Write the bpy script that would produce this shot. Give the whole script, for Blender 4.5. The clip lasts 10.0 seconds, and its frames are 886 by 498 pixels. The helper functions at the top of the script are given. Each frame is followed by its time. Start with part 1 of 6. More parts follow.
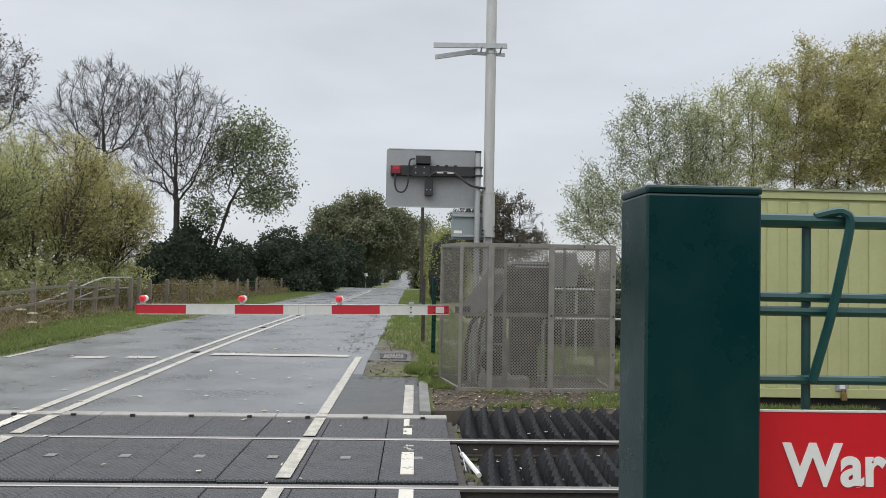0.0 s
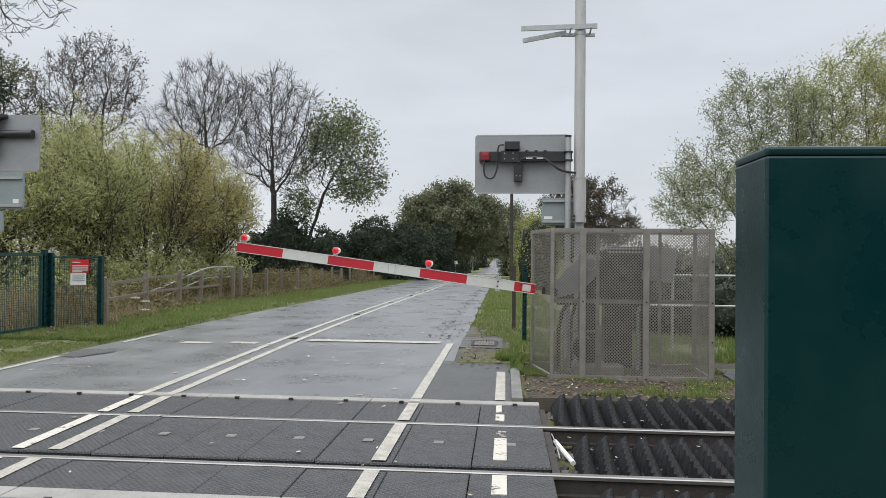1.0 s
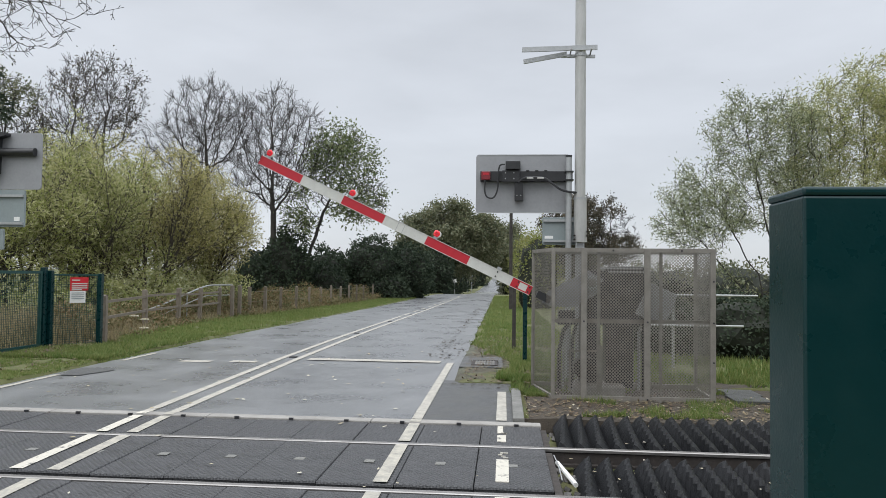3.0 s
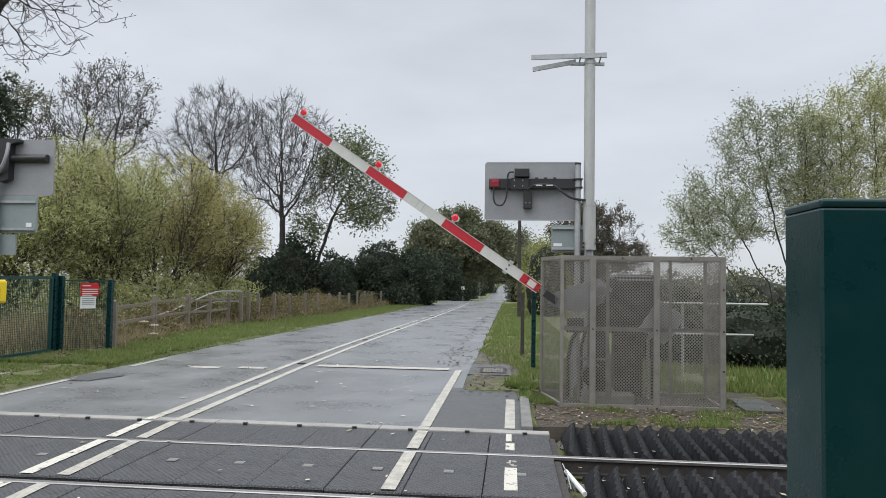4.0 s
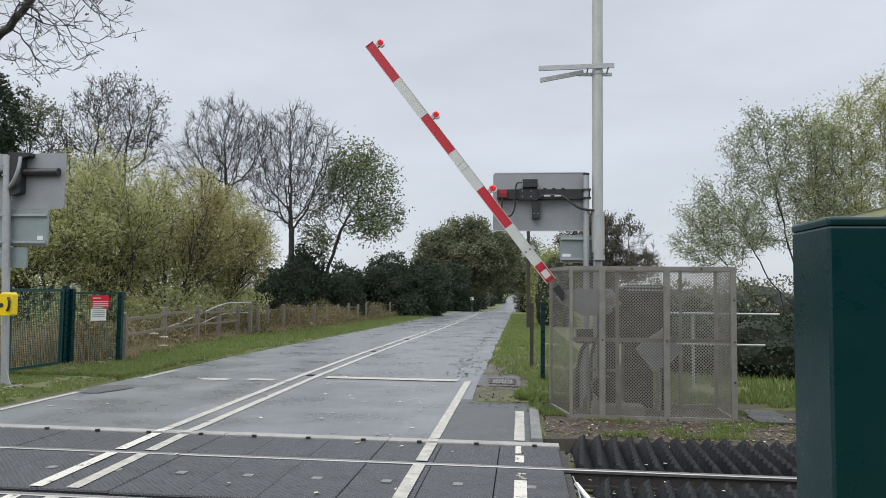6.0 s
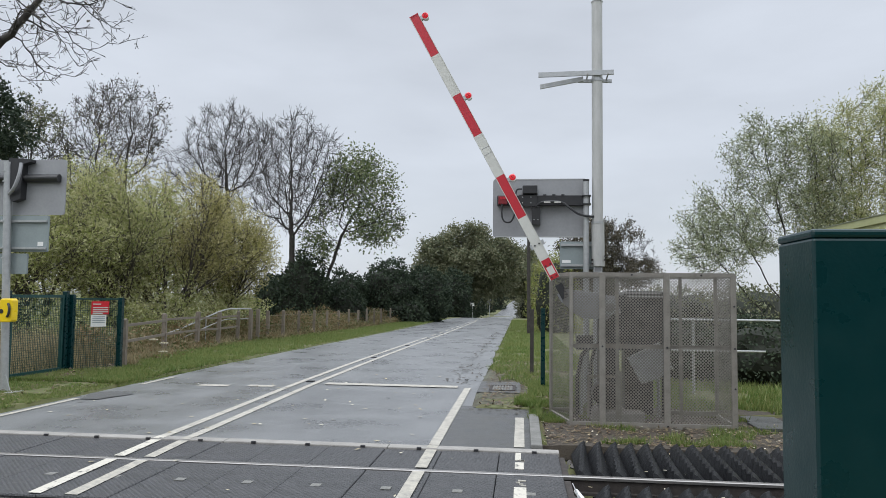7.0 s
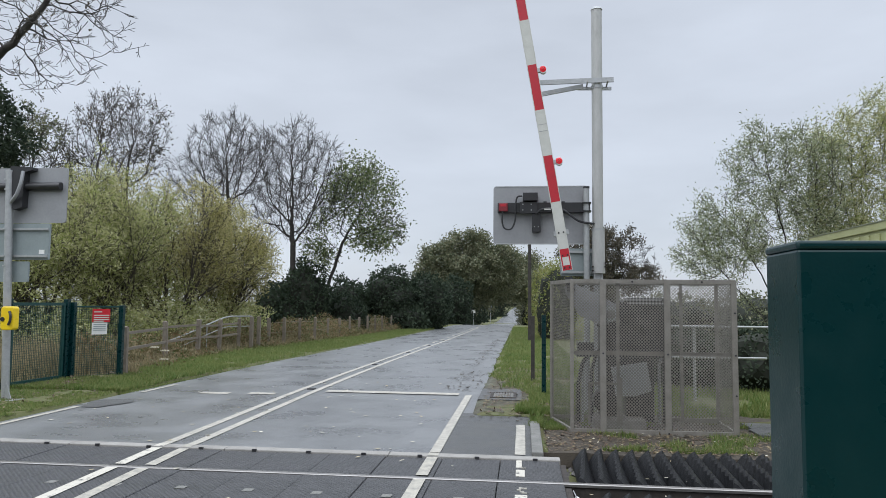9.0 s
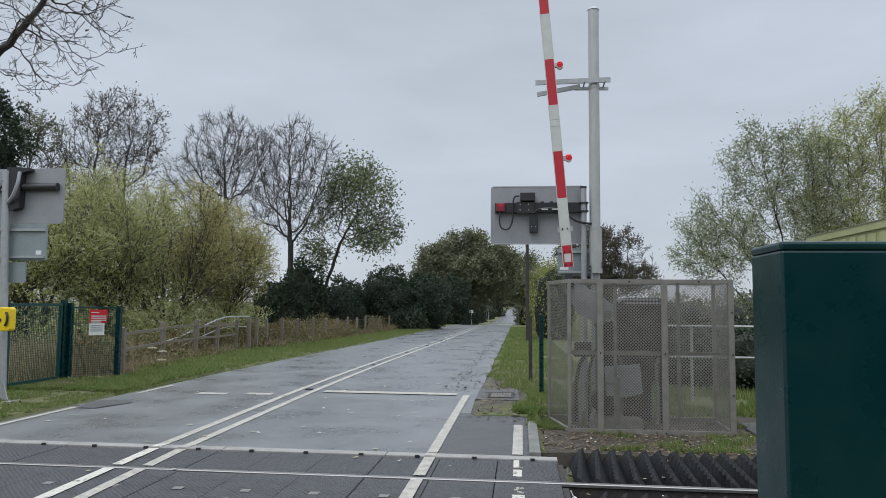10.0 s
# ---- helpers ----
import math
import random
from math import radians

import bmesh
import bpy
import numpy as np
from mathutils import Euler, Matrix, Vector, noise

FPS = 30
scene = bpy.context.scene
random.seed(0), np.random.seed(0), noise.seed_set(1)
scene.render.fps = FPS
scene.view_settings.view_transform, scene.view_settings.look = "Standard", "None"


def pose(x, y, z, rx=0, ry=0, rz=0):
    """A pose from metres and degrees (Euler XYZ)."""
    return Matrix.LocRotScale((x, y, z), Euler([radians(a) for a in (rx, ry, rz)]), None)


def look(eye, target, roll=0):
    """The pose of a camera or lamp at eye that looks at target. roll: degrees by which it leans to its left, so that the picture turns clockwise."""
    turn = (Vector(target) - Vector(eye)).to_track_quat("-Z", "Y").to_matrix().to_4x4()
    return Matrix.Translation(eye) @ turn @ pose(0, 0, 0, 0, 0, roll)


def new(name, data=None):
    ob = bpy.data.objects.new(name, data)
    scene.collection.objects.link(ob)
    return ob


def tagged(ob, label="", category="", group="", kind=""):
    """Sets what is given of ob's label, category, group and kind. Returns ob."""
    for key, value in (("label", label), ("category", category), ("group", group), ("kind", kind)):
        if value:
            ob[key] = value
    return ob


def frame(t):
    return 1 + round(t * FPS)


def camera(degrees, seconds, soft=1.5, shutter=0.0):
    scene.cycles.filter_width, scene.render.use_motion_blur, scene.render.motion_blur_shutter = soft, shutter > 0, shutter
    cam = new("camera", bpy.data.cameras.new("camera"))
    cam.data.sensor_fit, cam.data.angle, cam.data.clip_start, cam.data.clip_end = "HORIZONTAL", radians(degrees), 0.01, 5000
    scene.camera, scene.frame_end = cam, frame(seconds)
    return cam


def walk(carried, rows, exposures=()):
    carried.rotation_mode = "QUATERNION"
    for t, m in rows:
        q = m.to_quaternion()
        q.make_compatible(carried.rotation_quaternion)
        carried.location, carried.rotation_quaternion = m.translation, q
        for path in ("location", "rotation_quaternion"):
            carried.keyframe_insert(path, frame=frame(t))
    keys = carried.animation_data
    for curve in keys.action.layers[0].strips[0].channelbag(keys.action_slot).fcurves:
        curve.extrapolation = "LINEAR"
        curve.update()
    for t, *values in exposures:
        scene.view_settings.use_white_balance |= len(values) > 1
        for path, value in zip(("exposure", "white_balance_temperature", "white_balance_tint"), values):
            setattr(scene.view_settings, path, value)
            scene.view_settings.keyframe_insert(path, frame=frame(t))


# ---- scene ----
cam = camera(64.3, 10.0, soft=0.8)
EXPOSURES = ((0.0, 0.0, 6350, 9), (2.5, 0.0, 6300, 9), (5.0, -0.02, 6200, 9), (7.5, -0.04, 6100, 9), (9.0, -0.05, 6000, 9), (9.5, -0.06, 6000, 8), (10.0, -0.27, 5950, 8))
PATH = [
    (0, (-0.4145, -0.144, 1.6673), (-0.3374, 1.854, 1.7237), 1.1),
    (0.5, (-0.4382, -0.133, 1.657), (-0.5633, 1.862, 1.6904), 1.0),
    (1, (-0.4217, -0.127, 1.6562), (-0.5972, 1.865, 1.6739), 0.5),
    (1.5, (-0.4318, -0.14, 1.6572), (-0.6037, 1.853, 1.676), 0.2),
    (2, (-0.4277, -0.13, 1.6677), (-0.5919, 1.863, 1.7029), 0.3),
    (2.5, (-0.4397, -0.131, 1.67), (-0.6044, 1.861, 1.7246), 0.5),
    (4, (-0.4576, -0.137, 1.6725), (-0.6538, 1.851, 1.7614), 0.9),
    (4.5, (-0.4539, -0.127, 1.6761), (-0.6615, 1.86, 1.7717), 0.9),
    (5, (-0.4559, -0.131, 1.6752), (-0.6713, 1.854, 1.7781), 0.8),
    (5.5, (-0.456, -0.13, 1.6779), (-0.6758, 1.855, 1.7886), 0.7),
    (7, (-0.4422, -0.133, 1.6843), (-0.6653, 1.85, 1.8196), 0.7),
    (7.5, (-0.4444, -0.132, 1.6879), (-0.6692, 1.85, 1.8317), 0.7),
    (8, (-0.4425, -0.14, 1.6855), (-0.6685, 1.842, 1.8346), 0.7),
    (8.5, (-0.4364, -0.144, 1.6875), (-0.6633, 1.837, 1.8393), 0.7),
    (9, (-0.4359, -0.146, 1.687), (-0.6616, 1.835, 1.842), 0.6),
    (9.5, (-0.4294, -0.14, 1.6877), (-0.6523, 1.841, 1.8435), 0.5),
    (10, (-0.4269, -0.148, 1.6877), (-0.6468, 1.834, 1.843), 0.5),
]
walk(cam, [(t, look(eye, target, roll)) for t, eye, target, roll in PATH], EXPOSURES)

# ---- light: an overcast sky, bright overhead, and a weak wide sun ----
world = bpy.data.worlds.new("overcast")
scene.world = world
world.use_nodes = True
wn, wl = world.node_tree.nodes, world.node_tree.links
wn.clear()
SUN_EL, SUN_ROT = 38.0, 200.0
w_out = wn.new("ShaderNodeOutputWorld")
w_bg = wn.new("ShaderNodeBackground")
w_sky = wn.new("ShaderNodeTexSky")
w_sky.sky_type, w_sky.sun_disc = "NISHITA", False
w_sky.sun_elevation, w_sky.sun_rotation = radians(SUN_EL), radians(SUN_ROT)
w_co = wn.new("ShaderNodeTexCoord")
w_sep = wn.new("ShaderNodeSeparateXYZ")
w_ramp = wn.new("ShaderNodeValToRGB")
w_ramp.color_ramp.elements[0].position, w_ramp.color_ramp.elements[0].color = 0.0, (0.66, 0.67, 0.695, 1)
w_ramp.color_ramp.elements[1].position, w_ramp.color_ramp.elements[1].color = 1.0, (2.9, 2.93, 3.0, 1)
mid = w_ramp.color_ramp.elements.new(0.42)
mid.color = (0.66, 0.675, 0.71, 1)
w_map = wn.new("ShaderNodeMapping")
w_map.inputs["Scale"].default_value = (1.0, 1.0, 3.2)
w_noise = wn.new("ShaderNodeTexNoise")
w_noise.inputs["Scale"].default_value, w_noise.inputs["Detail"].default_value = 2.6, 5.0
w_cl = wn.new("ShaderNodeMapRange")
w_cl.inputs["From Min"].default_value, w_cl.inputs["From Max"].default_value = 0.3, 0.7
w_cl.inputs["To Min"].default_value, w_cl.inputs["To Max"].default_value = 0.90, 1.10
w_mul = wn.new("ShaderNodeVectorMath")
w_mul.operation = "SCALE"
w_mix = wn.new("ShaderNodeMixRGB")
w_mix.inputs["Fac"].default_value = 0.01
wl.new(w_co.outputs["Generated"], w_sep.inputs[0])
wl.new(w_sep.outputs["Z"], w_ramp.inputs["Fac"])
wl.new(w_co.outputs["Generated"], w_map.inputs["Vector"])
wl.new(w_map.outputs["Vector"], w_noise.inputs["Vector"])
wl.new(w_noise.outputs["Fac"], w_cl.inputs["Value"])
wl.new(w_ramp.outputs["Color"], w_mul.inputs[0])
wl.new(w_cl.outputs["Result"], w_mul.inputs["Scale"])
wl.new(w_mul.outputs["Vector"], w_mix.inputs[1])
wl.new(w_sky.outputs["Color"], w_mix.inputs[2])
wl.new(w_mix.outputs["Color"], w_bg.inputs["Color"])
w_bg.inputs["Strength"].default_value = 1.0
wl.new(w_bg.outputs["Background"], w_out.inputs["Surface"])

sun = new("sun", bpy.data.lights.new("sun", "SUN"))
sun.data.energy, sun.data.angle, sun.data.color = 0.8, radians(40), (1.0, 0.97, 0.92)
sun.matrix_world = look((-20, -25, 40), (0, 8, 0))
scene.view_settings.exposure = 0.0


# ---- materials ----
def mat(name, a, b=None, scale=6.0, rough=0.6, metal=0.0, bump=0.0, bscale=None, fine=60.0, gloss=None, per_island=False, spec=0.5, stretch=None, transl=0.0, rnd=0.0, coat=0.0, ends=(0.42, 1.02)):
    """A procedural surface: colours a and b mixed by noise at two scales, fine relief, roughness that varies."""
    m = bpy.data.materials.new(name)
    m.use_nodes = True
    n, l = m.node_tree.nodes, m.node_tree.links
    bs = n["Principled BSDF"]
    b = b or tuple(c * 0.72 for c in a)
    co = n.new("ShaderNodeTexCoord")
    mp = n.new("ShaderNodeMapping")
    l.new(co.outputs["Object"], mp.inputs["Vector"])
    if stretch:
        mp.inputs["Scale"].default_value = stretch
    n1 = n.new("ShaderNodeTexNoise")
    n1.inputs["Scale"].default_value, n1.inputs["Detail"].default_value, n1.inputs["Roughness"].default_value = scale, 6.0, 0.6
    n2 = n.new("ShaderNodeTexNoise")
    n2.inputs["Scale"].default_value, n2.inputs["Detail"].default_value = fine, 3.0
    l.new(mp.outputs["Vector"], n1.inputs["Vector"])
    l.new(mp.outputs["Vector"], n2.inputs["Vector"])
    ad = n.new("ShaderNodeMath")
    ad.operation = "MULTIPLY_ADD"
    l.new(n2.outputs["Fac"], ad.inputs[0])
    ad.inputs[1].default_value = 0.45
    l.new(n1.outputs["Fac"], ad.inputs[2])
    fac = ad.outputs[0]
    if per_island or rnd:
        src = n.new("ShaderNodeNewGeometry").outputs["Random Per Island"] if per_island else n.new("ShaderNodeObjectInfo").outputs["Random"]
        a2 = n.new("ShaderNodeMath")
        a2.operation = "MULTIPLY_ADD"
        l.new(src, a2.inputs[0])
        a2.inputs[1].default_value = rnd or 0.5
        l.new(fac, a2.inputs[2])
        a3 = n.new("ShaderNodeMath")
        a3.operation = "SUBTRACT"
        l.new(a2.outputs[0], a3.inputs[0])
        a3.inputs[1].default_value = (rnd or 0.5) / 2
        fac = a3.outputs[0]
    rp = n.new("ShaderNodeValToRGB")
    rp.color_ramp.elements[0].position, rp.color_ramp.elements[0].color = ends[0], (*a, 1)
    rp.color_ramp.elements[1].position, rp.color_ramp.elements[1].color = ends[1], (*b, 1)
    l.new(fac, rp.inputs["Fac"])
    l.new(rp.outputs["Color"], bs.inputs["Base Color"])
    bs.inputs["Metallic"].default_value = metal
    bs.inputs["Specular IOR Level"].default_value = spec
    bs.inputs["Coat Weight"].default_value = coat
    rr = n.new("ShaderNodeMapRange")
    rr.inputs["From Min"].default_value, rr.inputs["From Max"].default_value = 0.35, 0.65
    rr.inputs["To Min"].default_value, rr.inputs["To Max"].default_value = gloss if gloss is not None else max(0.05, rough - 0.1), min(1.0, rough + 0.08)
    l.new(n1.outputs["Fac"], rr.inputs["Value"])
    l.new(rr.outputs["Result"], bs.inputs["Roughness"])
    if bump:
        nb = n.new("ShaderNodeTexNoise")
        nb.inputs["Scale"].default_value, nb.inputs["Detail"].default_value = bscale or fine, 4.0
        l.new(mp.outputs["Vector"], nb.inputs["Vector"])
        bp = n.new("ShaderNodeBump")
        bp.inputs["Strength"].default_value, bp.inputs["Distance"].default_value = min(1.0, bump), 0.01
        l.new(nb.outputs["Fac"], bp.inputs["Height"])
        l.new(bp.outputs["Normal"], bs.inputs["Normal"])
    if transl:
        tr = n.new("ShaderNodeBsdfTranslucent")
        l.new(rp.outputs["Color"], tr.inputs["Color"])
        mx = n.new("ShaderNodeMixShader")
        mx.inputs["Fac"].default_value = transl
        l.new(bs.outputs["BSDF"], mx.inputs[1])
        l.new(tr.outputs["BSDF"], mx.inputs[2])
        l.new(mx.outputs["Shader"], n["Material Output"].inputs["Surface"])
    return m


M_ASPHALT = mat("wet_asphalt", (0.118, 0.121, 0.125), (0.185, 0.188, 0.19), 0.9, 0.33, bump=0.22, bscale=160, fine=110, gloss=0.24, spec=0.65)
M_FOOTWAY = mat("old_footway_asphalt", (0.045, 0.047, 0.05), (0.095, 0.095, 0.09), 2.5, 0.55, bump=0.5, bscale=120, fine=110, gloss=0.35)
M_LINE = mat("worn_white_road_paint", (0.52, 0.49, 0.42), (0.27, 0.255, 0.225), 7.0, 0.55, bump=0.25, bscale=120, fine=55)
M_LINE_PATCHY = mat("patchy_white_deck_paint", (0.54, 0.51, 0.44), (0.06, 0.06, 0.06), 7.0, 0.6, bump=0.3, bscale=120, fine=30, ends=(0.80, 0.92))
M_BRASS = mat("dull_brass", (0.35, 0.24, 0.08), (0.22, 0.15, 0.06), 20.0, 0.45, metal=0.5)
M_LINE_OLD = mat("scuffed_cream_road_paint", (0.52, 0.485, 0.40), (0.24, 0.23, 0.21), 9.0, 0.6, bump=0.3, bscale=120, fine=38)
M_RUBBER = mat("black_rubber", (0.038, 0.039, 0.042), (0.075, 0.075, 0.078), 4.0, 0.5, bump=0.2, fine=70, gloss=0.33)
M_MAT = mat("black_rubber_trespass", (0.010, 0.0105, 0.012), (0.022, 0.023, 0.025), 5.0, 0.6, bump=0.6, fine=60, gloss=0.48, spec=0.25)
M_STEEL = mat("polished_rail_steel", (0.40, 0.385, 0.37), (0.27, 0.255, 0.24), 12.0, 0.42, metal=0.9, stretch=(0.3, 6, 6))
M_RUST = mat("rusty_rail_side", (0.05, 0.04, 0.034), (0.028, 0.025, 0.023), 14.0, 0.8, bump=0.3)
M_CONC = mat("stained_concrete", (0.36, 0.345, 0.32), (0.20, 0.19, 0.175), 3.0, 0.8, bump=0.35, fine=80)
M_KERB = mat("grey_kerb_stone", (0.23, 0.225, 0.21), (0.13, 0.13, 0.12), 6.0, 0.8, bump=0.4, fine=90)
M_MACH = mat("dark_grey_machine_paint", (0.035, 0.035, 0.037), (0.02, 0.02, 0.022), 5.0, 0.5)
M_GALV = mat("galvanised_steel", (0.47, 0.48, 0.48), (0.34, 0.35, 0.355), 9.0, 0.45, metal=0.45, fine=45)
M_CAGE = mat("dull_galvanised_mesh", (0.295, 0.278, 0.25), (0.19, 0.175, 0.152), 5.0, 0.55, metal=0.3, fine=50)
M_PLATE = mat("grey_sheet_back", (0.33, 0.335, 0.345), (0.26, 0.265, 0.275), 2.2, 0.5, metal=0.2, fine=24)
M_BOX = mat("grey_green_box", (0.27, 0.31, 0.31), (0.21, 0.245, 0.25), 3.0, 0.5, fine=30)
M_BLACK = mat("black_paint", (0.018, 0.018, 0.02), (0.03, 0.03, 0.032), 8.0, 0.4)
M_POLE = mat("grey_painted_pole", (0.50, 0.50, 0.485), (0.38, 0.38, 0.365), 4.0, 0.5, metal=0.2, fine=30, stretch=(3, 3, 0.6))
M_GREEN = mat("dark_green_powder_coat", (0.001, 0.022, 0.024), (0.002, 0.028, 0.030), 14.0, 0.32, spec=0.38, fine=220, bump=0.04, bscale=300)
M_GREENW = mat("dark_green_coated_wire", (0.006, 0.045, 0.042), (0.010, 0.06, 0.055), 20.0, 0.4)
M_RED = mat("red_sign_film", (0.60, 0.012, 0.025), (0.50, 0.012, 0.02), 6.0, 0.4)
M_MAROON = mat("dull_maroon_plastic", (0.22, 0.018, 0.025), (0.15, 0.012, 0.018), 9.0, 0.4)
M_ROOF = mat("weathered_green_roof", (0.26, 0.28, 0.18), (0.20, 0.22, 0.15), 2.0, 0.5)
M_REFLRED = mat("red_reflective_band", (0.50, 0.016, 0.03), (0.40, 0.016, 0.028), 10.0, 0.4)
M_WHITE = mat("white_reflective_band", (0.60, 0.60, 0.56), (0.50, 0.50, 0.46), 8.0, 0.45)
M_WHITEP = mat("white_paint", (0.80, 0.80, 0.78), (0.66, 0.66, 0.63), 9.0, 0.45)
M_YELLOW = mat("yellow_plastic", (0.86, 0.62, 0.01), (0.76, 0.53, 0.01), 8.0, 0.35)
M_CABIN = mat("olive_green_cabin_paint", (0.45, 0.46, 0.23), (0.37, 0.38, 0.18), 1.6, 0.45, fine=20, bump=0.05)
# cabin footing colour, also the painted shade in the flangeway gap
M_BASE_GAPSHADE = mat("dark_cabin_base_and_gap_shade", (0.016, 0.016, 0.015), None, 4.0, 0.7)
M_WOOD = mat("weathered_fence_timber", (0.25, 0.215, 0.17), (0.12, 0.10, 0.08), 9.0, 0.8, bump=0.4, fine=70, stretch=(4, 4, 0.7))
M_GRASS = mat("verge_turf", (0.085, 0.115, 0.025), (0.11, 0.095, 0.042), 2.2, 0.85, bump=0.8, bscale=40, fine=16)
M_SOIL = mat("leafy_soil", (0.036, 0.029, 0.022), (0.085, 0.07, 0.052), 5.0, 0.85, bump=0.9, bscale=60, fine=45)
M_MUD = mat("mossy_mud", (0.06, 0.068, 0.024), (0.062, 0.05, 0.036), 3.0, 0.7, bump=0.8, bscale=50, fine=30, gloss=0.45)
M_BALLAST = mat("ballast_stone", (0.17, 0.16, 0.15), (0.09, 0.085, 0.08), 4.0, 0.8, bump=0.9, bscale=30, fine=20)
M_BLADE = mat("grass_blade", (0.105, 0.175, 0.034), (0.23, 0.25, 0.085), 0.8, 0.6, per_island=True, transl=0.3, rnd=0.9)
M_DRY = mat("dry_stalk", (0.42, 0.35, 0.20), (0.20, 0.17, 0.10), 0.8, 0.7, per_island=True, transl=0.2, rnd=0.9)
M_BRAMBLE = mat("bramble_leaf", (0.09, 0.115, 0.035), (0.24, 0.165, 0.085), 0.7, 0.6, per_island=True, transl=0.25, rnd=0.9)
M_LITTER = mat("fallen_leaf", (0.17, 0.13, 0.065), (0.085, 0.052, 0.03), 0.8, 0.6, per_island=True, rnd=1.2)
M_LITTERP = mat("pale_fallen_leaf", (0.55, 0.52, 0.42), (0.38, 0.32, 0.2), 0.8, 0.6, per_island=True, rnd=1.2)
M_BARK = mat("grey_brown_bark", (0.105, 0.092, 0.078), (0.055, 0.048, 0.04), 6.0, 0.85, bump=0.5)
M_BARKD = mat("dark_bark", (0.055, 0.048, 0.042), (0.03, 0.027, 0.024), 6.0, 0.85, bump=0.5)
M_WILLOW = mat("willow_leaf", (0.265, 0.295, 0.088), (0.50, 0.49, 0.26), 0.5, 0.5, per_island=True, transl=0.52, rnd=1.1)
M_WILLOWY = mat("yellowing_willow_leaf", (0.29, 0.275, 0.085), (0.48, 0.44, 0.22), 0.5, 0.5, per_island=True, transl=0.5, rnd=1.0)
M_PALE = mat("pale_green_leaf", (0.09, 0.125, 0.045), (0.22, 0.25, 0.12), 0.5, 0.5, per_island=True, transl=0.35, rnd=1.1)
M_SILVER = mat("silver_willow_leaf", (0.18, 0.215, 0.095), (0.35, 0.37, 0.23), 0.5, 0.5, per_island=True, transl=0.3, rnd=1.1)
M_IVY = mat("dark_ivy_leaf", (0.030, 0.045, 0.030), (0.055, 0.073, 0.045), 0.5, 0.72, per_island=True, transl=0.15, rnd=0.7, spec=0.15)
# near-black: the shade deep inside a hedge, put into the colour
M_CORE_SHADE = mat("hedge_inside_shade", (0.018, 0.022, 0.013), None, 2.0, 0.9)
M_OAK = mat("dull_green_leaf", (0.10, 0.118, 0.06), (0.20, 0.20, 0.115), 0.5, 0.55, per_island=True, transl=0.25, rnd=1.0)
M_HEDGEY = mat("yellow_green_hedge_leaf", (0.17, 0.21, 0.045), (0.27, 0.26, 0.08), 0.5, 0.5, per_island=True, transl=0.3, rnd=1.0)
M_RUSSET = mat("russet_twig_leaf", (0.055, 0.052, 0.035), (0.11, 0.09, 0.055), 0.5, 0.6, per_island=True, transl=0.2, rnd=1.0)


def glowing(name, colour, strength):
    m = bpy.data.materials.new(name)
    m.use_nodes = True
    bs = m.node_tree.nodes["Principled BSDF"]
    bs.inputs["Base Color"].default_value = (*colour, 1)
    bs.inputs["Emission Color"].default_value = (1.0, 0.03, 0.05, 1)
    bs.inputs["Emission Strength"].default_value = strength
    bs.inputs["Roughness"].default_value = 0.2
    return m


M_LAMP = glowing("lit_red_lens", (0.45, 0.008, 0.015), 0.36)


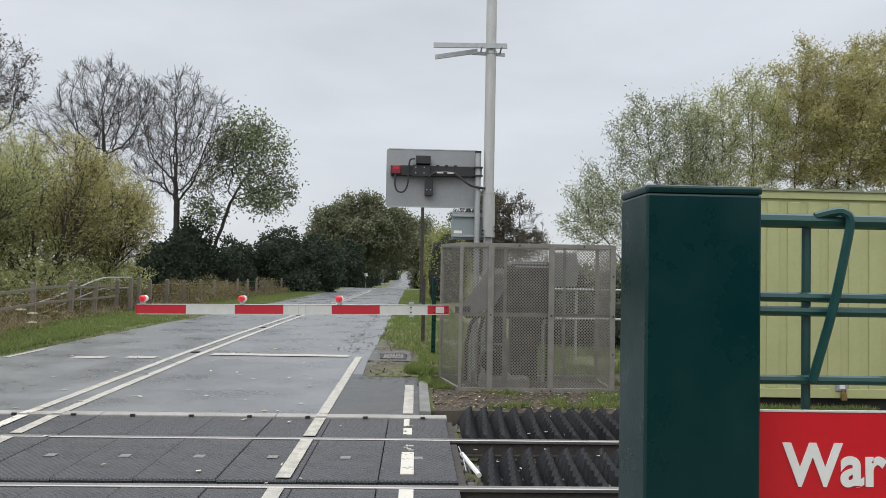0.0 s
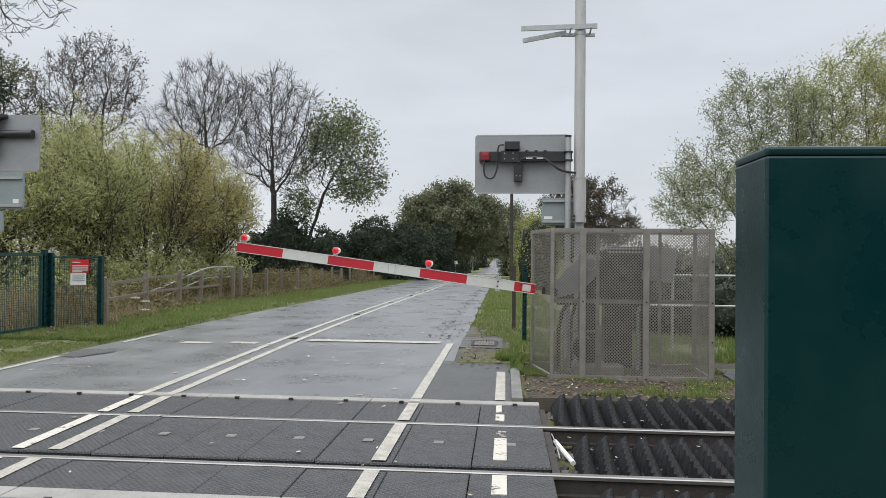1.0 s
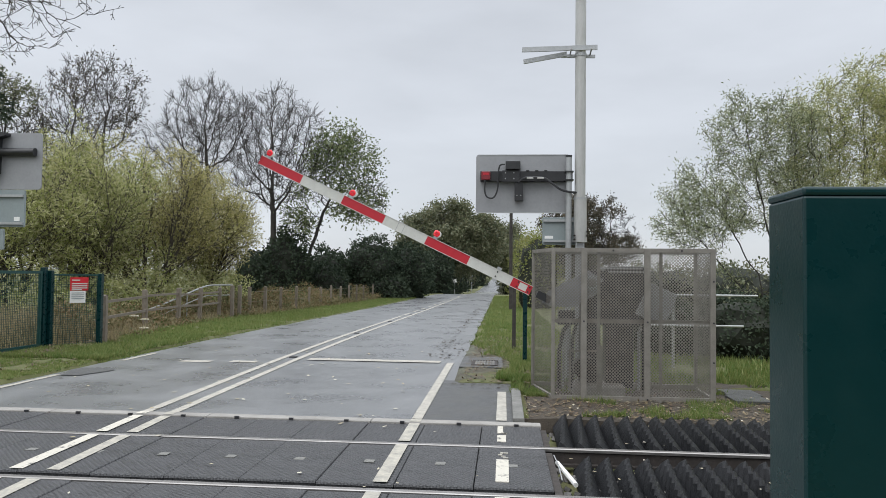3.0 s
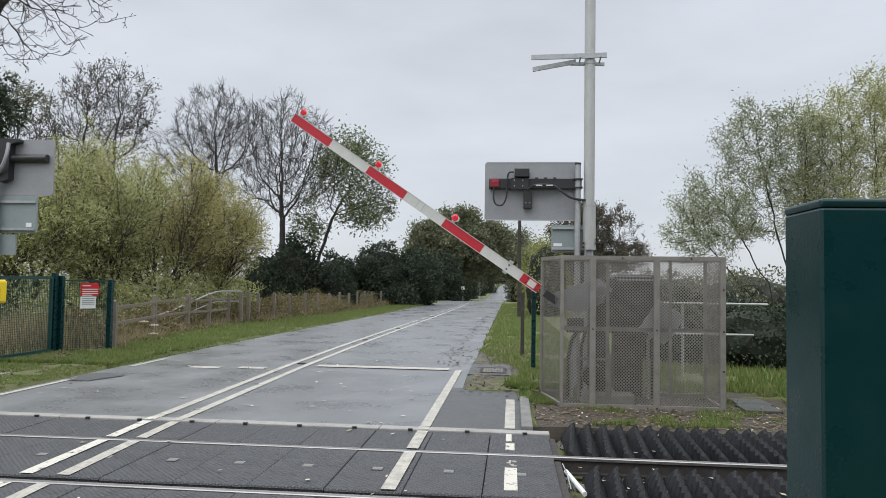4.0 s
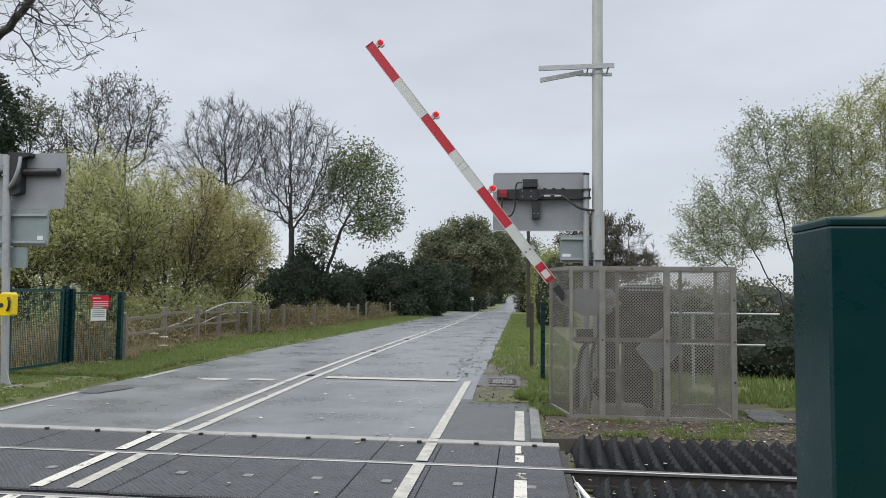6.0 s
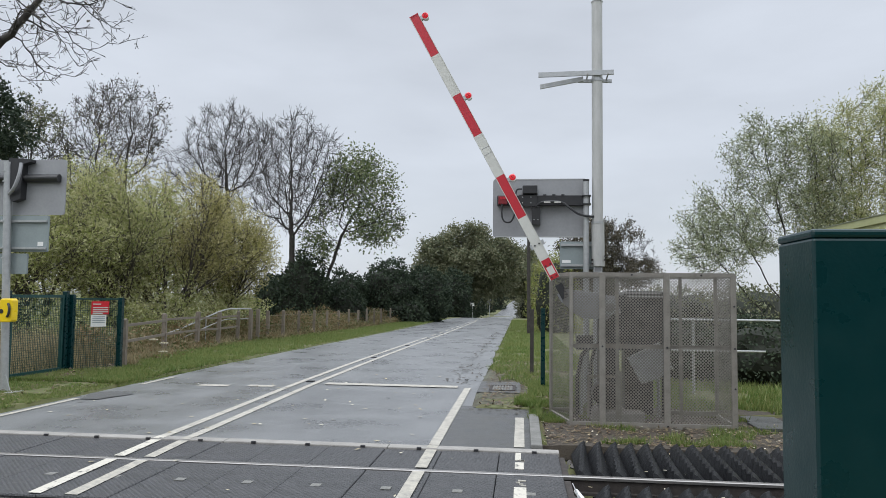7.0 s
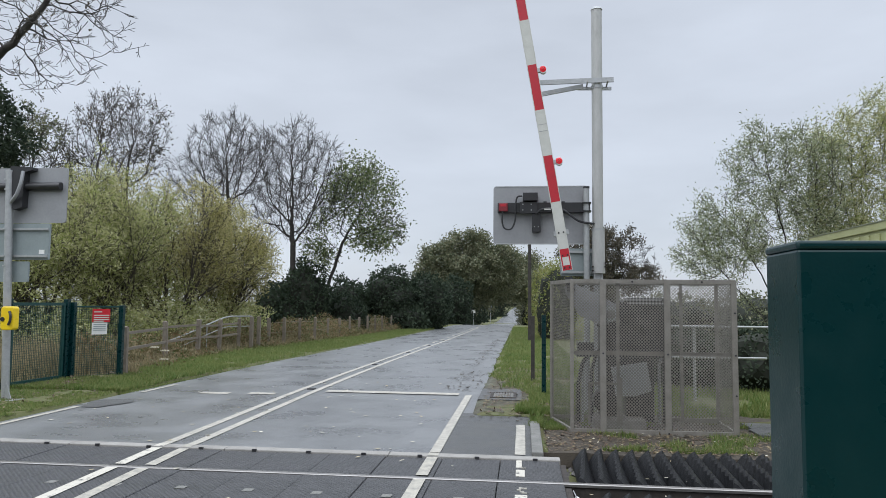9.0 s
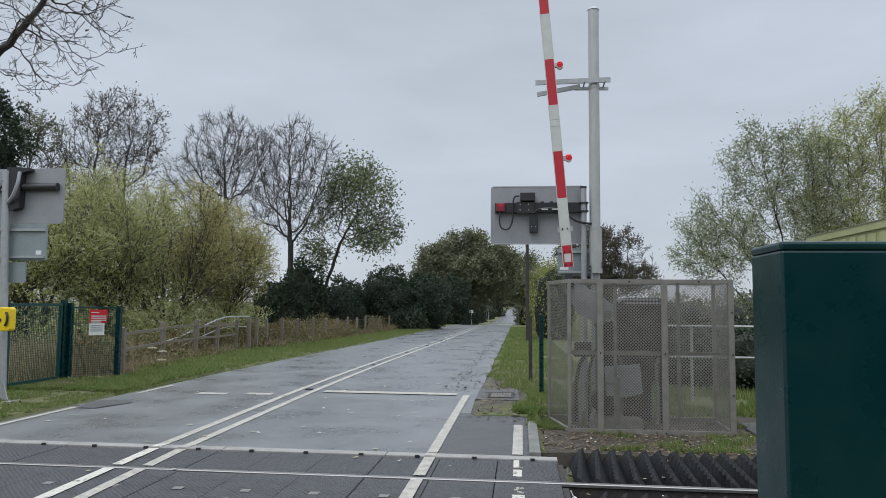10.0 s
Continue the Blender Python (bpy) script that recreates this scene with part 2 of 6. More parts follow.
# ---- mesh building ----
class Shape:
    """Collects the faces of one mesh."""

    def __init__(self):
        self.v, self.f = [], []

    def quad(self, *p):
        i = len(self.v)
        self.v += [tuple(q) for q in p]
        self.f.append(tuple(range(i, i + len(p))))
        return self

    def box(self, x0, y0, z0, x1, y1, z1, m=None):
        i = len(self.v)
        c = [Vector((x, y, z)) for x in (x0, x1) for y in (y0, y1) for z in (z0, z1)]
        self.v += [tuple(m @ q if m else q) for q in c]
        self.f += [tuple(i + k for k in f) for f in ((0, 1, 3, 2), (4, 6, 7, 5), (0, 4, 5, 1), (2, 3, 7, 6), (0, 2, 6, 4), (1, 5, 7, 3))]
        return self

    def bar(self, p, q, w, h):
        """A square bar from p to q, w wide and h high."""
        p, q = Vector(p), Vector(q)
        d = q - p
        m = Matrix.Translation(p) @ d.to_track_quat("Y", "Z").to_matrix().to_4x4()
        return self.box(-w / 2, 0, -h / 2, w / 2, d.length, h / 2, m)

    def tube(self, pts, r, n=8, r1=None, cap=True):
        pts = [Vector(p) for p in pts]
        base, up = len(self.v), None
        for k, p in enumerate(pts):
            d = (pts[min(k + 1, len(pts) - 1)] - pts[max(k - 1, 0)]).normalized()
            up = (up - d * up.dot(d)).normalized() if up else d.orthogonal().normalized()
            s = d.cross(up)
            rr = r if r1 is None else r + (r1 - r) * k / (len(pts) - 1)
            self.v += [tuple(p + (up * math.cos(2 * math.pi * a / n) + s * math.sin(2 * math.pi * a / n)) * rr) for a in range(n)]
        for k in range(len(pts) - 1):
            for a in range(n):
                b = (a + 1) % n
                self.f.append((base + k * n + a, base + k * n + b, base + k * n + n + b, base + k * n + n + a))
        if cap:
            self.f.append(tuple(base + a for a in reversed(range(n))))
            self.f.append(tuple(base + (len(pts) - 1) * n + a for a in range(n)))
        return self

    def slab(self, outline, y0, y1):
        """An outline in x, z pulled from y0 to y1."""
        i, n = len(self.v), len(outline)
        self.v += [(x, y0, z) for x, z in outline] + [(x, y1, z) for x, z in outline]
        self.f += [tuple(range(i, i + n)), tuple(reversed(range(i + n, i + 2 * n)))]
        self.f += [(i + k, i + n + k, i + n + (k + 1) % n, i + (k + 1) % n) for k in range(n)]
        return self

    def mesh(self, name, smooth=False):
        me = bpy.data.meshes.new(name)
        me.from_pydata(self.v, [], self.f)
        if not smooth == "raw":
            bm = bmesh.new()
            bm.from_mesh(me)
            bmesh.ops.recalc_face_normals(bm, faces=bm.faces)
            bm.to_mesh(me)
            bm.free()
            if smooth:
                me.shade_smooth()
                me.set_sharp_from_angle(angle=radians(40))
        return me


def part(name, shape, material, parent=None, label="", bevel=0.0, smooth=False):
    me = shape.mesh(name, smooth)
    me.materials.append(material)
    ob = new(name, me)
    if parent:
        ob.parent = parent
    if label:
        ob["label"] = label
    if bevel:
        b = ob.modifiers.new("worn_edge", "BEVEL")
        b.width, b.segments, b.limit_method = bevel, 2, "ANGLE"
    return ob


def thing(name, label, category, group="", kind="", at=(0, 0, 0)):
    ob = new(name)
    ob.empty_display_size = 0.2
    ob.location = at
    return tagged(ob, label, category, group, kind)


def rounded(x0, z0, x1, z1, r, n=5):
    out = []
    for cx, cz, a0 in ((x1 - r, z1 - r, 0), (x0 + r, z1 - r, 90), (x0 + r, z0 + r, 180), (x1 - r, z0 + r, 270)):
        out += [(cx + r * math.cos(radians(a0 + 90 * k / n)), cz + r * math.sin(radians(a0 + 90 * k / n))) for k in range(n + 1)]
    return out


def gz(y):
    """Height of the land along the road: level at the crossing, falling away past a gentle crest, then rising again."""
    return float(np.interp(y, [-500, 13, 17, 21, 30, 39, 55, 68, 78, 86, 100, 130, 160, 190, 250, 320, 420, 3000],
                           [0, 0, -0.02, -0.06, -0.17, -0.28, -0.42, -0.52, -0.63, -0.82, -1.32, -2.2, -2.65, -2.7, -2.0, -1.0, 0.0, 0.4]))


def road_x(y):
    """Sideways drift of the road."""
    return float(np.interp(y, [0, 15, 75, 110, 400], [0, 0, -0.25, 0.0, 2.0]))


# ---- ground, road and markings ----
def ground_height(x, y):
    z = gz(y)
    rx = x - road_x(y)
    if 3.9 < y < 8.42:
        return -0.22
    if -7.70 < rx < -0.22 and -12 < y < 10.7 or -7.70 < rx < -1.15:
        return z - 0.05
    if -0.19 < x < 6.0 and 8.42 < y < 10.75:
        return -0.085
    n = noise.noise((x * 0.7, y * 0.7, 0)) * 0.035 + noise.noise((x * 2.9, y * 2.9, 4)) * 0.02
    if abs(x) > 60 or y > 150 or y < -30:
        return z + 0.02
    if x < -7.5:
        return z + 0.035 + n + 0.25 * min(1, max(0, (-x - 11.5) / 8)) * (y > 16)
    return z + 0.005 + n * 0.7


def build_ground():
    xs = np.unique(np.concatenate([np.linspace(-2500, -60, 10), np.linspace(-60, -16, 24), np.arange(-16, 8, 0.3), np.linspace(8, 60, 24), np.linspace(60, 2500, 10), [-7.72, -7.68, -7.6, -1.17, -1.13, -0.24, -0.2]]))
    ys = np.unique(np.concatenate([np.linspace(-1500, -30, 8), np.linspace(-30, -2, 12), np.arange(-2, 24, 0.25), [10.69, 10.71], np.arange(24, 130, 2.0), np.linspace(130, 400, 14), np.linspace(420, 3500, 10), [3.88, 3.92, 8.41, 8.43]]))
    s = Shape()
    s.v = [(float(x), float(y), ground_height(x, y)) for y in ys for x in xs]
    w = len(xs)
    s.f = [(j * w + i, j * w + i + 1, j * w + w + i + 1, j * w + w + i) for j in range(len(ys) - 1) for i in range(w - 1)]
    g = part("ground", s, M_GRASS, smooth="raw")
    for p in g.data.polygons:
        p.use_smooth = True
    tagged(g, "damp grass and moss verges beside a country road", "ground", kind="structure")


def centre(y):
    """Sideways place of the first of the double lines."""
    return float(np.interp(y, [4, 5.6, 7.8, 13, 23, 40, 70, 400], [-4.42, -4.51, -4.63, -4.70, -4.72, -4.72, -4.65, -4.65]))


def strip(x0, x1, y0, y1, lift, step=2.0, drift=True, edge=0.0, along=None):
    """A strip along the road that follows the land."""
    s = Shape()
    n = max(1, int(math.ceil((y1 - y0) / step)))
    for k in range(n + 1):
        y = y0 + (y1 - y0) * k / n
        o = (road_x(y) if drift else 0) + (along(y) if along else 0)
        w0 = noise.noise((y * 0.9, 3, 0)) * edge
        w1 = noise.noise((y * 0.8, 9, 0)) * edge
        s.v += [(x0 + o + w0, y, gz(y) + lift), (x1 + o + w1, y, gz(y) + lift)]
    s.f = [(2 * k, 2 * k + 1, 2 * k + 3, 2 * k + 2) for k in range(n)]
    return s


def build_road():
    road = part("road", strip(-7.62, -1.22, 7.9, 420, 0.0, 1.5, edge=0.10), M_ASPHALT)
    tagged(road, "wet grey asphalt country road running away from the crossing", "road", kind="structure")
    near = part("road_near_side", strip(-8.0, -0.3, -14, 4.36, 0.0, 3, drift=False), M_ASPHALT)
    tagged(near, "wet asphalt road approach on the near side", "road", kind="structure")
    foot = part("pavement", strip(-1.36, -0.335, 7.9, 10.9, 0.004, 0.25, drift=False, edge=0.0), M_FOOTWAY)
    tagged(foot, "dark asphalt footway beside the road edge line", "pavement", kind="structure")

    def line(x0, x1, y0, y1, lift=0.008, m=M_LINE, step=1.0, name="marking", along=None):
        return part(name, strip(x0, x1, y0, y1, lift, step, along=along), m, road)

    line(-0.06, 0.06, 7.92, 30, along=centre)
    line(0.27, 0.39, 7.92, 64, along=centre)
    for y in np.arange(30.5, 62, 3.4):
        line(-0.06, 0.05, y, y + 2.0, along=centre)
    for y in np.arange(66, 180, 9):
        line(-4.6, -4.45, y, y + 4.5)
    line(-1.485, -1.365, 7.92, 13.0, 0.012)
    line(-4.15, -1.62, 12.98, 13.28, 0.012, step=1)
    line(-6.36, -5.79, 12.34, 12.58)
    line(-5.46, -4.96, 12.44, 12.68)
    line(-7.50, -7.40, 7.92, 10.5, m=M_LINE_OLD)
    line(-7.46, -7.36, 12.3, 13.6, m=M_LINE_OLD)
    # footway edge dashes
    line(-0.525, -0.405, 7.95, 9.92, 0.012)
    # cat's eyes between the double lines
    stud = Shape().box(-0.07, -0.06, 0, 0.07, 0.06, 0.02).mesh("road_stud")
    stud.materials.append(M_BLACK)
    for k, y in enumerate((13.4, 19.5, 25.5, 31.5, 37.5)):
        o = new("road_stud", stud)
        o.parent, o.location = road, (centre(y) + road_x(y) + 0.165, y, gz(y))
    kb = thing("kerb", "weathered grey concrete kerb at the footway", "kerb", kind="structure")
    for k in range(3):
        s = Shape().box(-0.335, 7.93 + k * 0.72, -0.15, -0.205, 8.64 + k * 0.72, 0.05 - 0.004 * k)
        part("kerb_stone", s, M_KERB, kb, bevel=0.012)
    # drain and its concrete surround
    dr = thing("road_drain", "rusty iron gully grating in a worn concrete surround", "drain")
    part("surround", Shape().box(-1.22, 12.35, -0.1, -0.45, 13.9, 0.034), M_FOOTWAY, dr, bevel=0.004)
    fr = Shape()
    fr.box(-1.02, 12.55, 0.035, -0.97, 13.3, 0.046).box(-0.60, 12.55, 0.035, -0.55, 13.3, 0.046)
    fr.box(-0.97, 12.55, 0.035, -0.60, 12.6, 0.046).box(-0.97, 13.25, 0.035, -0.60, 13.3, 0.046)
    part("grate_frame", fr, M_RUST, dr)
    for k in range(7):
        part("grate_bar", Shape().box(-0.955 + k * 0.052, 12.6, 0.035, -0.93 + k * 0.052, 13.25, 0.044), M_KERB, dr)
    soil = Shape()
    gx, gy = np.arange(-0.2, 6.01, 0.1), np.concatenate([[8.36, 8.385], np.arange(8.44, 11.1, 0.09)])
    soil.v = [(float(a), float(b), -0.20 if b < 8.37 else -0.045 + 0.022 * noise.noise((a * 2.2, b * 2.2, 1)) + 0.018 * noise.noise((a * 8, b * 8, 5))  + 0.12 * max(0, b - 10.5 + 0.3 * noise.noise((a * 2, 0, 3)))) for b in gy for a in gx]
    soil.f = [(j * len(gx) + i, j * len(gx) + i + 1, (j + 1) * len(gx) + i + 1, (j + 1) * len(gx) + i) for j in range(len(gy) - 1) for i in range(len(gx) - 1)]
    tagged(part("bare_soil", soil, M_SOIL), "brown soil with gravel and fallen leaves round the cage", "soil", kind="structure")
    mud = Shape()
    mx, my = np.arange(-1.25, -0.14, 0.1), np.arange(10.75, 16.6, 0.15)
    mud.v = [(float(a + 0.12 * noise.noise((b * 1.7, a, 0)) * (k in (0, len(mx) - 1))), float(b), gz(b) + 0.016 + 0.014 * noise.noise((a * 4, b * 4, 2)) - (0.03 if k in (0, len(mx) - 1) else 0) - 0.05 * max(0, 11.0 - b + 0.3 * noise.noise((a * 3, 5, 0)))) for b in my for k, a in enumerate(mx)]
    mud.f = [(j * len(mx) + i, j * len(mx) + i + 1, (j + 1) * len(mx) + i + 1, (j + 1) * len(mx) + i) for j in range(len(my) - 1) for i in range(len(mx) - 1)]
    tagged(part("muddy_verge", mud, M_MUD), "damp mossy mud between the drain and the verge", "mud", kind="structure")
    patch = Shape()
    rim = [(0.30 * math.cos(a) * (1 + 0.3 * math.sin(3 * a)), 10.85 + 0.55 * math.sin(a) * (1 + 0.2 * math.cos(2 * a))) for a in np.linspace(0, 2 * math.pi, 24, endpoint=False)]
    patch.v = [(x - 7.22, y, 0.012) for x, y in rim]
    patch.f = [tuple(range(24))]
    part("broken_edge_patch", patch, M_FOOTWAY, road, "dark broken asphalt at the road edge")
    sl = thing("paving_slab", "flat grey concrete path slab in the grass", "slab", kind="structure")
    for k in range(3):
        part("slab", Shape().box(2.68 + k * 0.05, 9.75 + k * 0.5, -0.1, 3.16 + k * 0.05, 10.24 + k * 0.5, 0.0), M_FOOTWAY, sl, bevel=0.008)


# ---- crossing deck, rails and trespass mats ----
def deck_material():
    m = M_RUBBER.copy()
    m.name = "studded_rubber_panel"
    n, l = m.node_tree.nodes, m.node_tree.links
    bp = next(q for q in n if q.type == "BUMP")
    co = next(q for q in n if q.type == "TEX_COORD")
    rot = n.new("ShaderNodeMapping")
    rot.inputs["Rotation"].default_value = (0, 0, radians(45))
    rot.inputs["Scale"].default_value = (1, 1, 1)
    vo = n.new("ShaderNodeTexVoronoi")
    vo.inputs["Scale"].default_value = 26
    vo.inputs["Randomness"].default_value = 0.0
    l.new(co.outputs["Object"], rot.inputs["Vector"])
    l.new(rot.outputs["Vector"], vo.inputs["Vector"])
    l.new(vo.outputs["Distance"], bp.inputs["Height"])
    bp.inputs["Strength"].default_value = 0.9
    bp.inputs["Distance"].default_value = 0.03
    return m


def build_track():
    for name, y in (("rail_near", 5.3), ("rail_far", 6.805)):
        r = thing(name, "steel running rail with a polished head", "rail", group="running rails", kind="structure")
        hd = Shape().slab([(-0.035, -0.03), (0.035, -0.03), (0.035, -0.006), (0.027, 0.0), (-0.027, 0.0), (-0.035, -0.006)], -80, 80)
        hd.v = [(b, a + y, c) for a, b, c in hd.v]
        part("rail_head", hd, M_STEEL, r)
        web = Shape().box(-80, y - 0.012, -0.14, 80, y + 0.012, -0.03).box(-80, y - 0.07, -0.165, 80, y + 0.07, -0.14)
        part("rail_web", web, M_RUST, r)
    # near-black strip added in the open flangeway, its colour standing for the gap's shade
    fl = thing("flangeway", "near-black strip painting the shade in the flangeway gap beside the rail", "filler", kind="structure")
    part("filler", Shape().box(-10.2, 5.34, -0.2, -0.04, 5.474, -0.07), M_BASE_GAPSHADE, fl)
    deck = thing("crossing_deck", "black studded rubber level crossing deck panels", "deck", kind="structure")
    M_DECK = deck_material()
    bays = (("gauge_panel", 5.475, 6.745), ("outer_panel", 6.865, 7.72), ("near_panel", 4.60, 5.245))
    meshes = {}
    W = 0.63
    for name, y0, y1 in bays:
        s = Shape()
        # a panel with a chamfered rim
        c = 0.006
        s.v = [(0, y0, -0.2), (W, y0, -0.2), (W, y1, -0.2), (0, y1, -0.2), (0.002, y0, -c), (W - 0.002, y0, -c), (W - 0.002, y1, -c), (0.002, y1, -c),
               (c, y0 + c, 0), (W - c, y0 + c, 0), (W - c, y1 - c, 0), (c, y1 - c, 0)]
        s.f = [(0, 1, 5, 4), (1, 2, 6, 5), (2, 3, 7, 6), (3, 0, 4, 7), (4, 5, 9, 8), (5, 6, 10, 9), (6, 7, 11, 10), (7, 4, 8, 11), (8, 9, 10, 11)]
        meshes[name] = s.mesh(name)
        meshes[name].materials.append(M_DECK)
        for k in range(16):
            o = new(name, meshes[name])
            o.parent = deck
            o.location = (-0.04 - (k + 1) * (W + 0.004), 0, -0.004 - 0.003 * ((k * 7) % 3))
    # lifting plates
    lp = Shape().box(-0.045, -0.045, 0, 0.045, 0.045, 0.004).mesh("lifting_plate")
    lp.materials.append(M_KERB)
    for k in range(12):
        o = new("lifting_plate", lp)
        o.parent, o.location = deck, (-0.36 - k * 0.634, 6.12, -0.006)
    # side flaps of the deck's end and edge beams
    part("deck_end", Shape().box(-0.04, 5.42, -0.2, 0.02, 6.72, -0.03).box(-0.04, 6.88, -0.2, 0.02, 7.7, -0.03), M_RUST, deck)
    for name, y0, y1, z in (("edge_beam_far", 7.735, 7.90, 0.01), ("edge_beam_near", 4.37, 4.585, 0.0)):
        b = thing(name, "concrete edge beam along the crossing deck", "beam", kind="structure")
        for k in range(6):
            part("beam_length", Shape().box(-0.03 - (k + 1) * 1.9 + 0.006, y0, -0.22, -0.03 - k * 1.9, y1, z), M_CONC, b, bevel=0.01)
        for k in range(16):
            part("fixing_clip", Shape().box(-0.325 - k * 0.634, y0 - 0.012, z - 0.06, -0.275 - k * 0.634, y0 + 0.012, z + 0.008), M_BLACK, b)
    # lines painted over the deck
    pd = thing("deck_paint", "worn white lines painted across the deck", "marking", kind="structure")
    rnd = random.Random(5)
    for x0, x1, m, dx in ((-1.485, -1.365, M_LINE_OLD, 0), (-0.06, 0.06, M_LINE_PATCHY, 1), (0.27, 0.39, M_LINE_OLD, 1)):
        for y0, y1 in ((4.60, 5.24), (5.48, 6.74), (6.87, 7.72), (7.735, 7.90)):
            z = 0.004 if y0 < 7.73 else 0.014
            a, b = (centre(y0), centre(y1)) if dx else (0, 0)
            part("deck_line", Shape().quad((x0 + a, y0 + 0.01, z), (x1 + a, y0 + 0.01, z), (x1 + b, y1 - 0.01, z), (x0 + b, y1 - 0.01, z)), m, pd)
    for y0, y1, w0, w1 in ((7.36, 7.70, 0.0, 0.05), (6.98, 7.26, 0.0, 0.02), (5.62, 6.30, 0.0, 0.0), (4.79, 5.22, 0.0, 0.0)):
        part("deck_dash", Shape().box(-0.505 + w0, y0, -0.01, -0.395 - w1, y1, 0.003), M_LINE_PATCHY, pd)
    for k in range(9):
        y = rnd.choice((rnd.uniform(6.36, 6.62), rnd.uniform(7.3, 7.7)))
        x = -0.50 + rnd.uniform(0, 0.07)
        part("paint_flake", Shape().box(x, y, -0.01, x + rnd.uniform(0.02, 0.05), y + rnd.uniform(0.02, 0.06), 0.0032), M_LINE_OLD, pd)
    # trespass mats: rows of pyramid ridges
    def mat_mesh(name, w, d, ridges):
        """Ridges with fluted flanks, which wander sideways in short steps along their length."""
        s = Shape()
        h, n = 0.17, int(d / 0.085)
        s.box(0, 0, -0.03, w, d, 0.0)
        prof = ((0, 0), (0.14, 0.42), (0.30, 0.88), (0.42, 1.0), (0.54, 0.88), (0.78, 0.36), (1, 0))
        for k in range(ridges):
            a, cell = k * w / ridges, w / ridges
            rows = []
            for j in range(n + 1):
                f = j / n
                flute = 1 if j % 2 else -1
                shear = 0.13 * (f - 0.5)
                rows.append([(a + u * cell + shear * v + 0.009 * flute * (v > 0.2), d * f + (0.03 * v if j < n else 0), v * h * (0.92 + 0.08 * flute * (0.3 < v))) for u, v in prof])
            for r0, r1 in zip(rows, rows[1:]):
                for i in range(len(prof) - 1):
                    s.quad(r0[i], r0[i + 1], r1[i + 1], r1[i])
            s.quad(*rows[0])
            s.quad(*rows[-1])
        me = s.mesh(name)
        me.materials.append(M_MAT)
        return me

    edge = part("track_edging", Shape().box(0.0, 8.41, -0.25, 9.0, 8.46, -0.06), M_SOIL)
    tagged(edge, "dark edging board between the mats and the soil", "edging", kind="structure")
    for y, d in ((6.98, 1.42), (5.44, 1.24), (3.75, 1.40)):
        me = mat_mesh("trespass_mat", 0.90, d, 5)
        for k in range(8):
            o = new("trespass_mat", me)
            o.location = (0.12 + k * 0.915 if y > 6 else 0.2 + k * 0.915, y, -0.135 if y > 6 else -0.19)
            o.rotation_euler = (0, 0, radians(0.8 * ((k * 5) % 3 - 1)))
            tagged(o, "black ridged rubber anti-trespass mat beside the rail", "trespass mat", group="anti-trespass mats")
    # litter of clips and a broken white rod at the deck's end
    part_rod = thing("broken_rod", "broken white plastic rod lying by the deck end", "rod")
    part("rod", Shape().tube([(0.05, 6.45, -0.05), (0.17, 5.95, -0.10)], 0.022, 8), M_WHITEP, part_rod, smooth=True)
    part("wire", Shape().tube([(0.03, 6.6, -0.02), (0.05, 6.3, -0.03), (0.06, 6.0, -0.08)], 0.006, 5), M_GALV, part_rod)
    bal = Shape()
    rnd = random.Random(8)
    for k in range(2600):
        x, y = rnd.uniform(0.0, 9), rnd.uniform(3.9, 8.45)
        s = rnd.uniform(0.02, 0.045)
        m = Matrix.Translation((x, y, -0.21)) @ Euler([rnd.uniform(0, 6) for _ in range(3)]).to_matrix().to_4x4()
        bal.box(-s, -s * 0.7, -s * 0.6, s, s * 0.7, s * 0.6, m)
    tagged(part("ballast", bal, M_BALLAST, smooth="raw"), "grey stone track ballast under the mats", "ballast", kind="stuff")


build_ground()
build_road()
build_track()


# ---- barrier, its guard cage and the signals ----
def lattice(p, u, v, w, h, pitch=0.044, bw=0.0104):
    """A sheet of punched diamonds, w by h, spanned by u and v from p: crossing flat bars cut to the sheet."""
    s = Shape()
    p, u, v = Vector(p), Vector(u).normalized(), Vector(v).normalized()
    nrm = u.cross(v)
    for sign in (1, -1):
        c = -h if sign > 0 else 0
        top = w if sign > 0 else w + h
        k = c
        while k < top:
            # the line a = k + sign * b, kept within the sheet
            if sign > 0:
                b0, b1 = max(0, -k), min(h, w - k)
            else:
                b0, b1 = max(0, k - w), min(h, k)
            if b1 - b0 > 0.01:
                q0 = p + u * (k + sign * b0) + v * b0 + nrm * (0.002 * sign)
                q1 = p + u * (k + sign * b1) + v * b1 + nrm * (0.002 * sign)
                side = (u * 1 - v * sign).normalized() * bw / 2
                s.quad(q0 - side, q0 + side, q1 + side, q1 - side)
            k += pitch
    return s


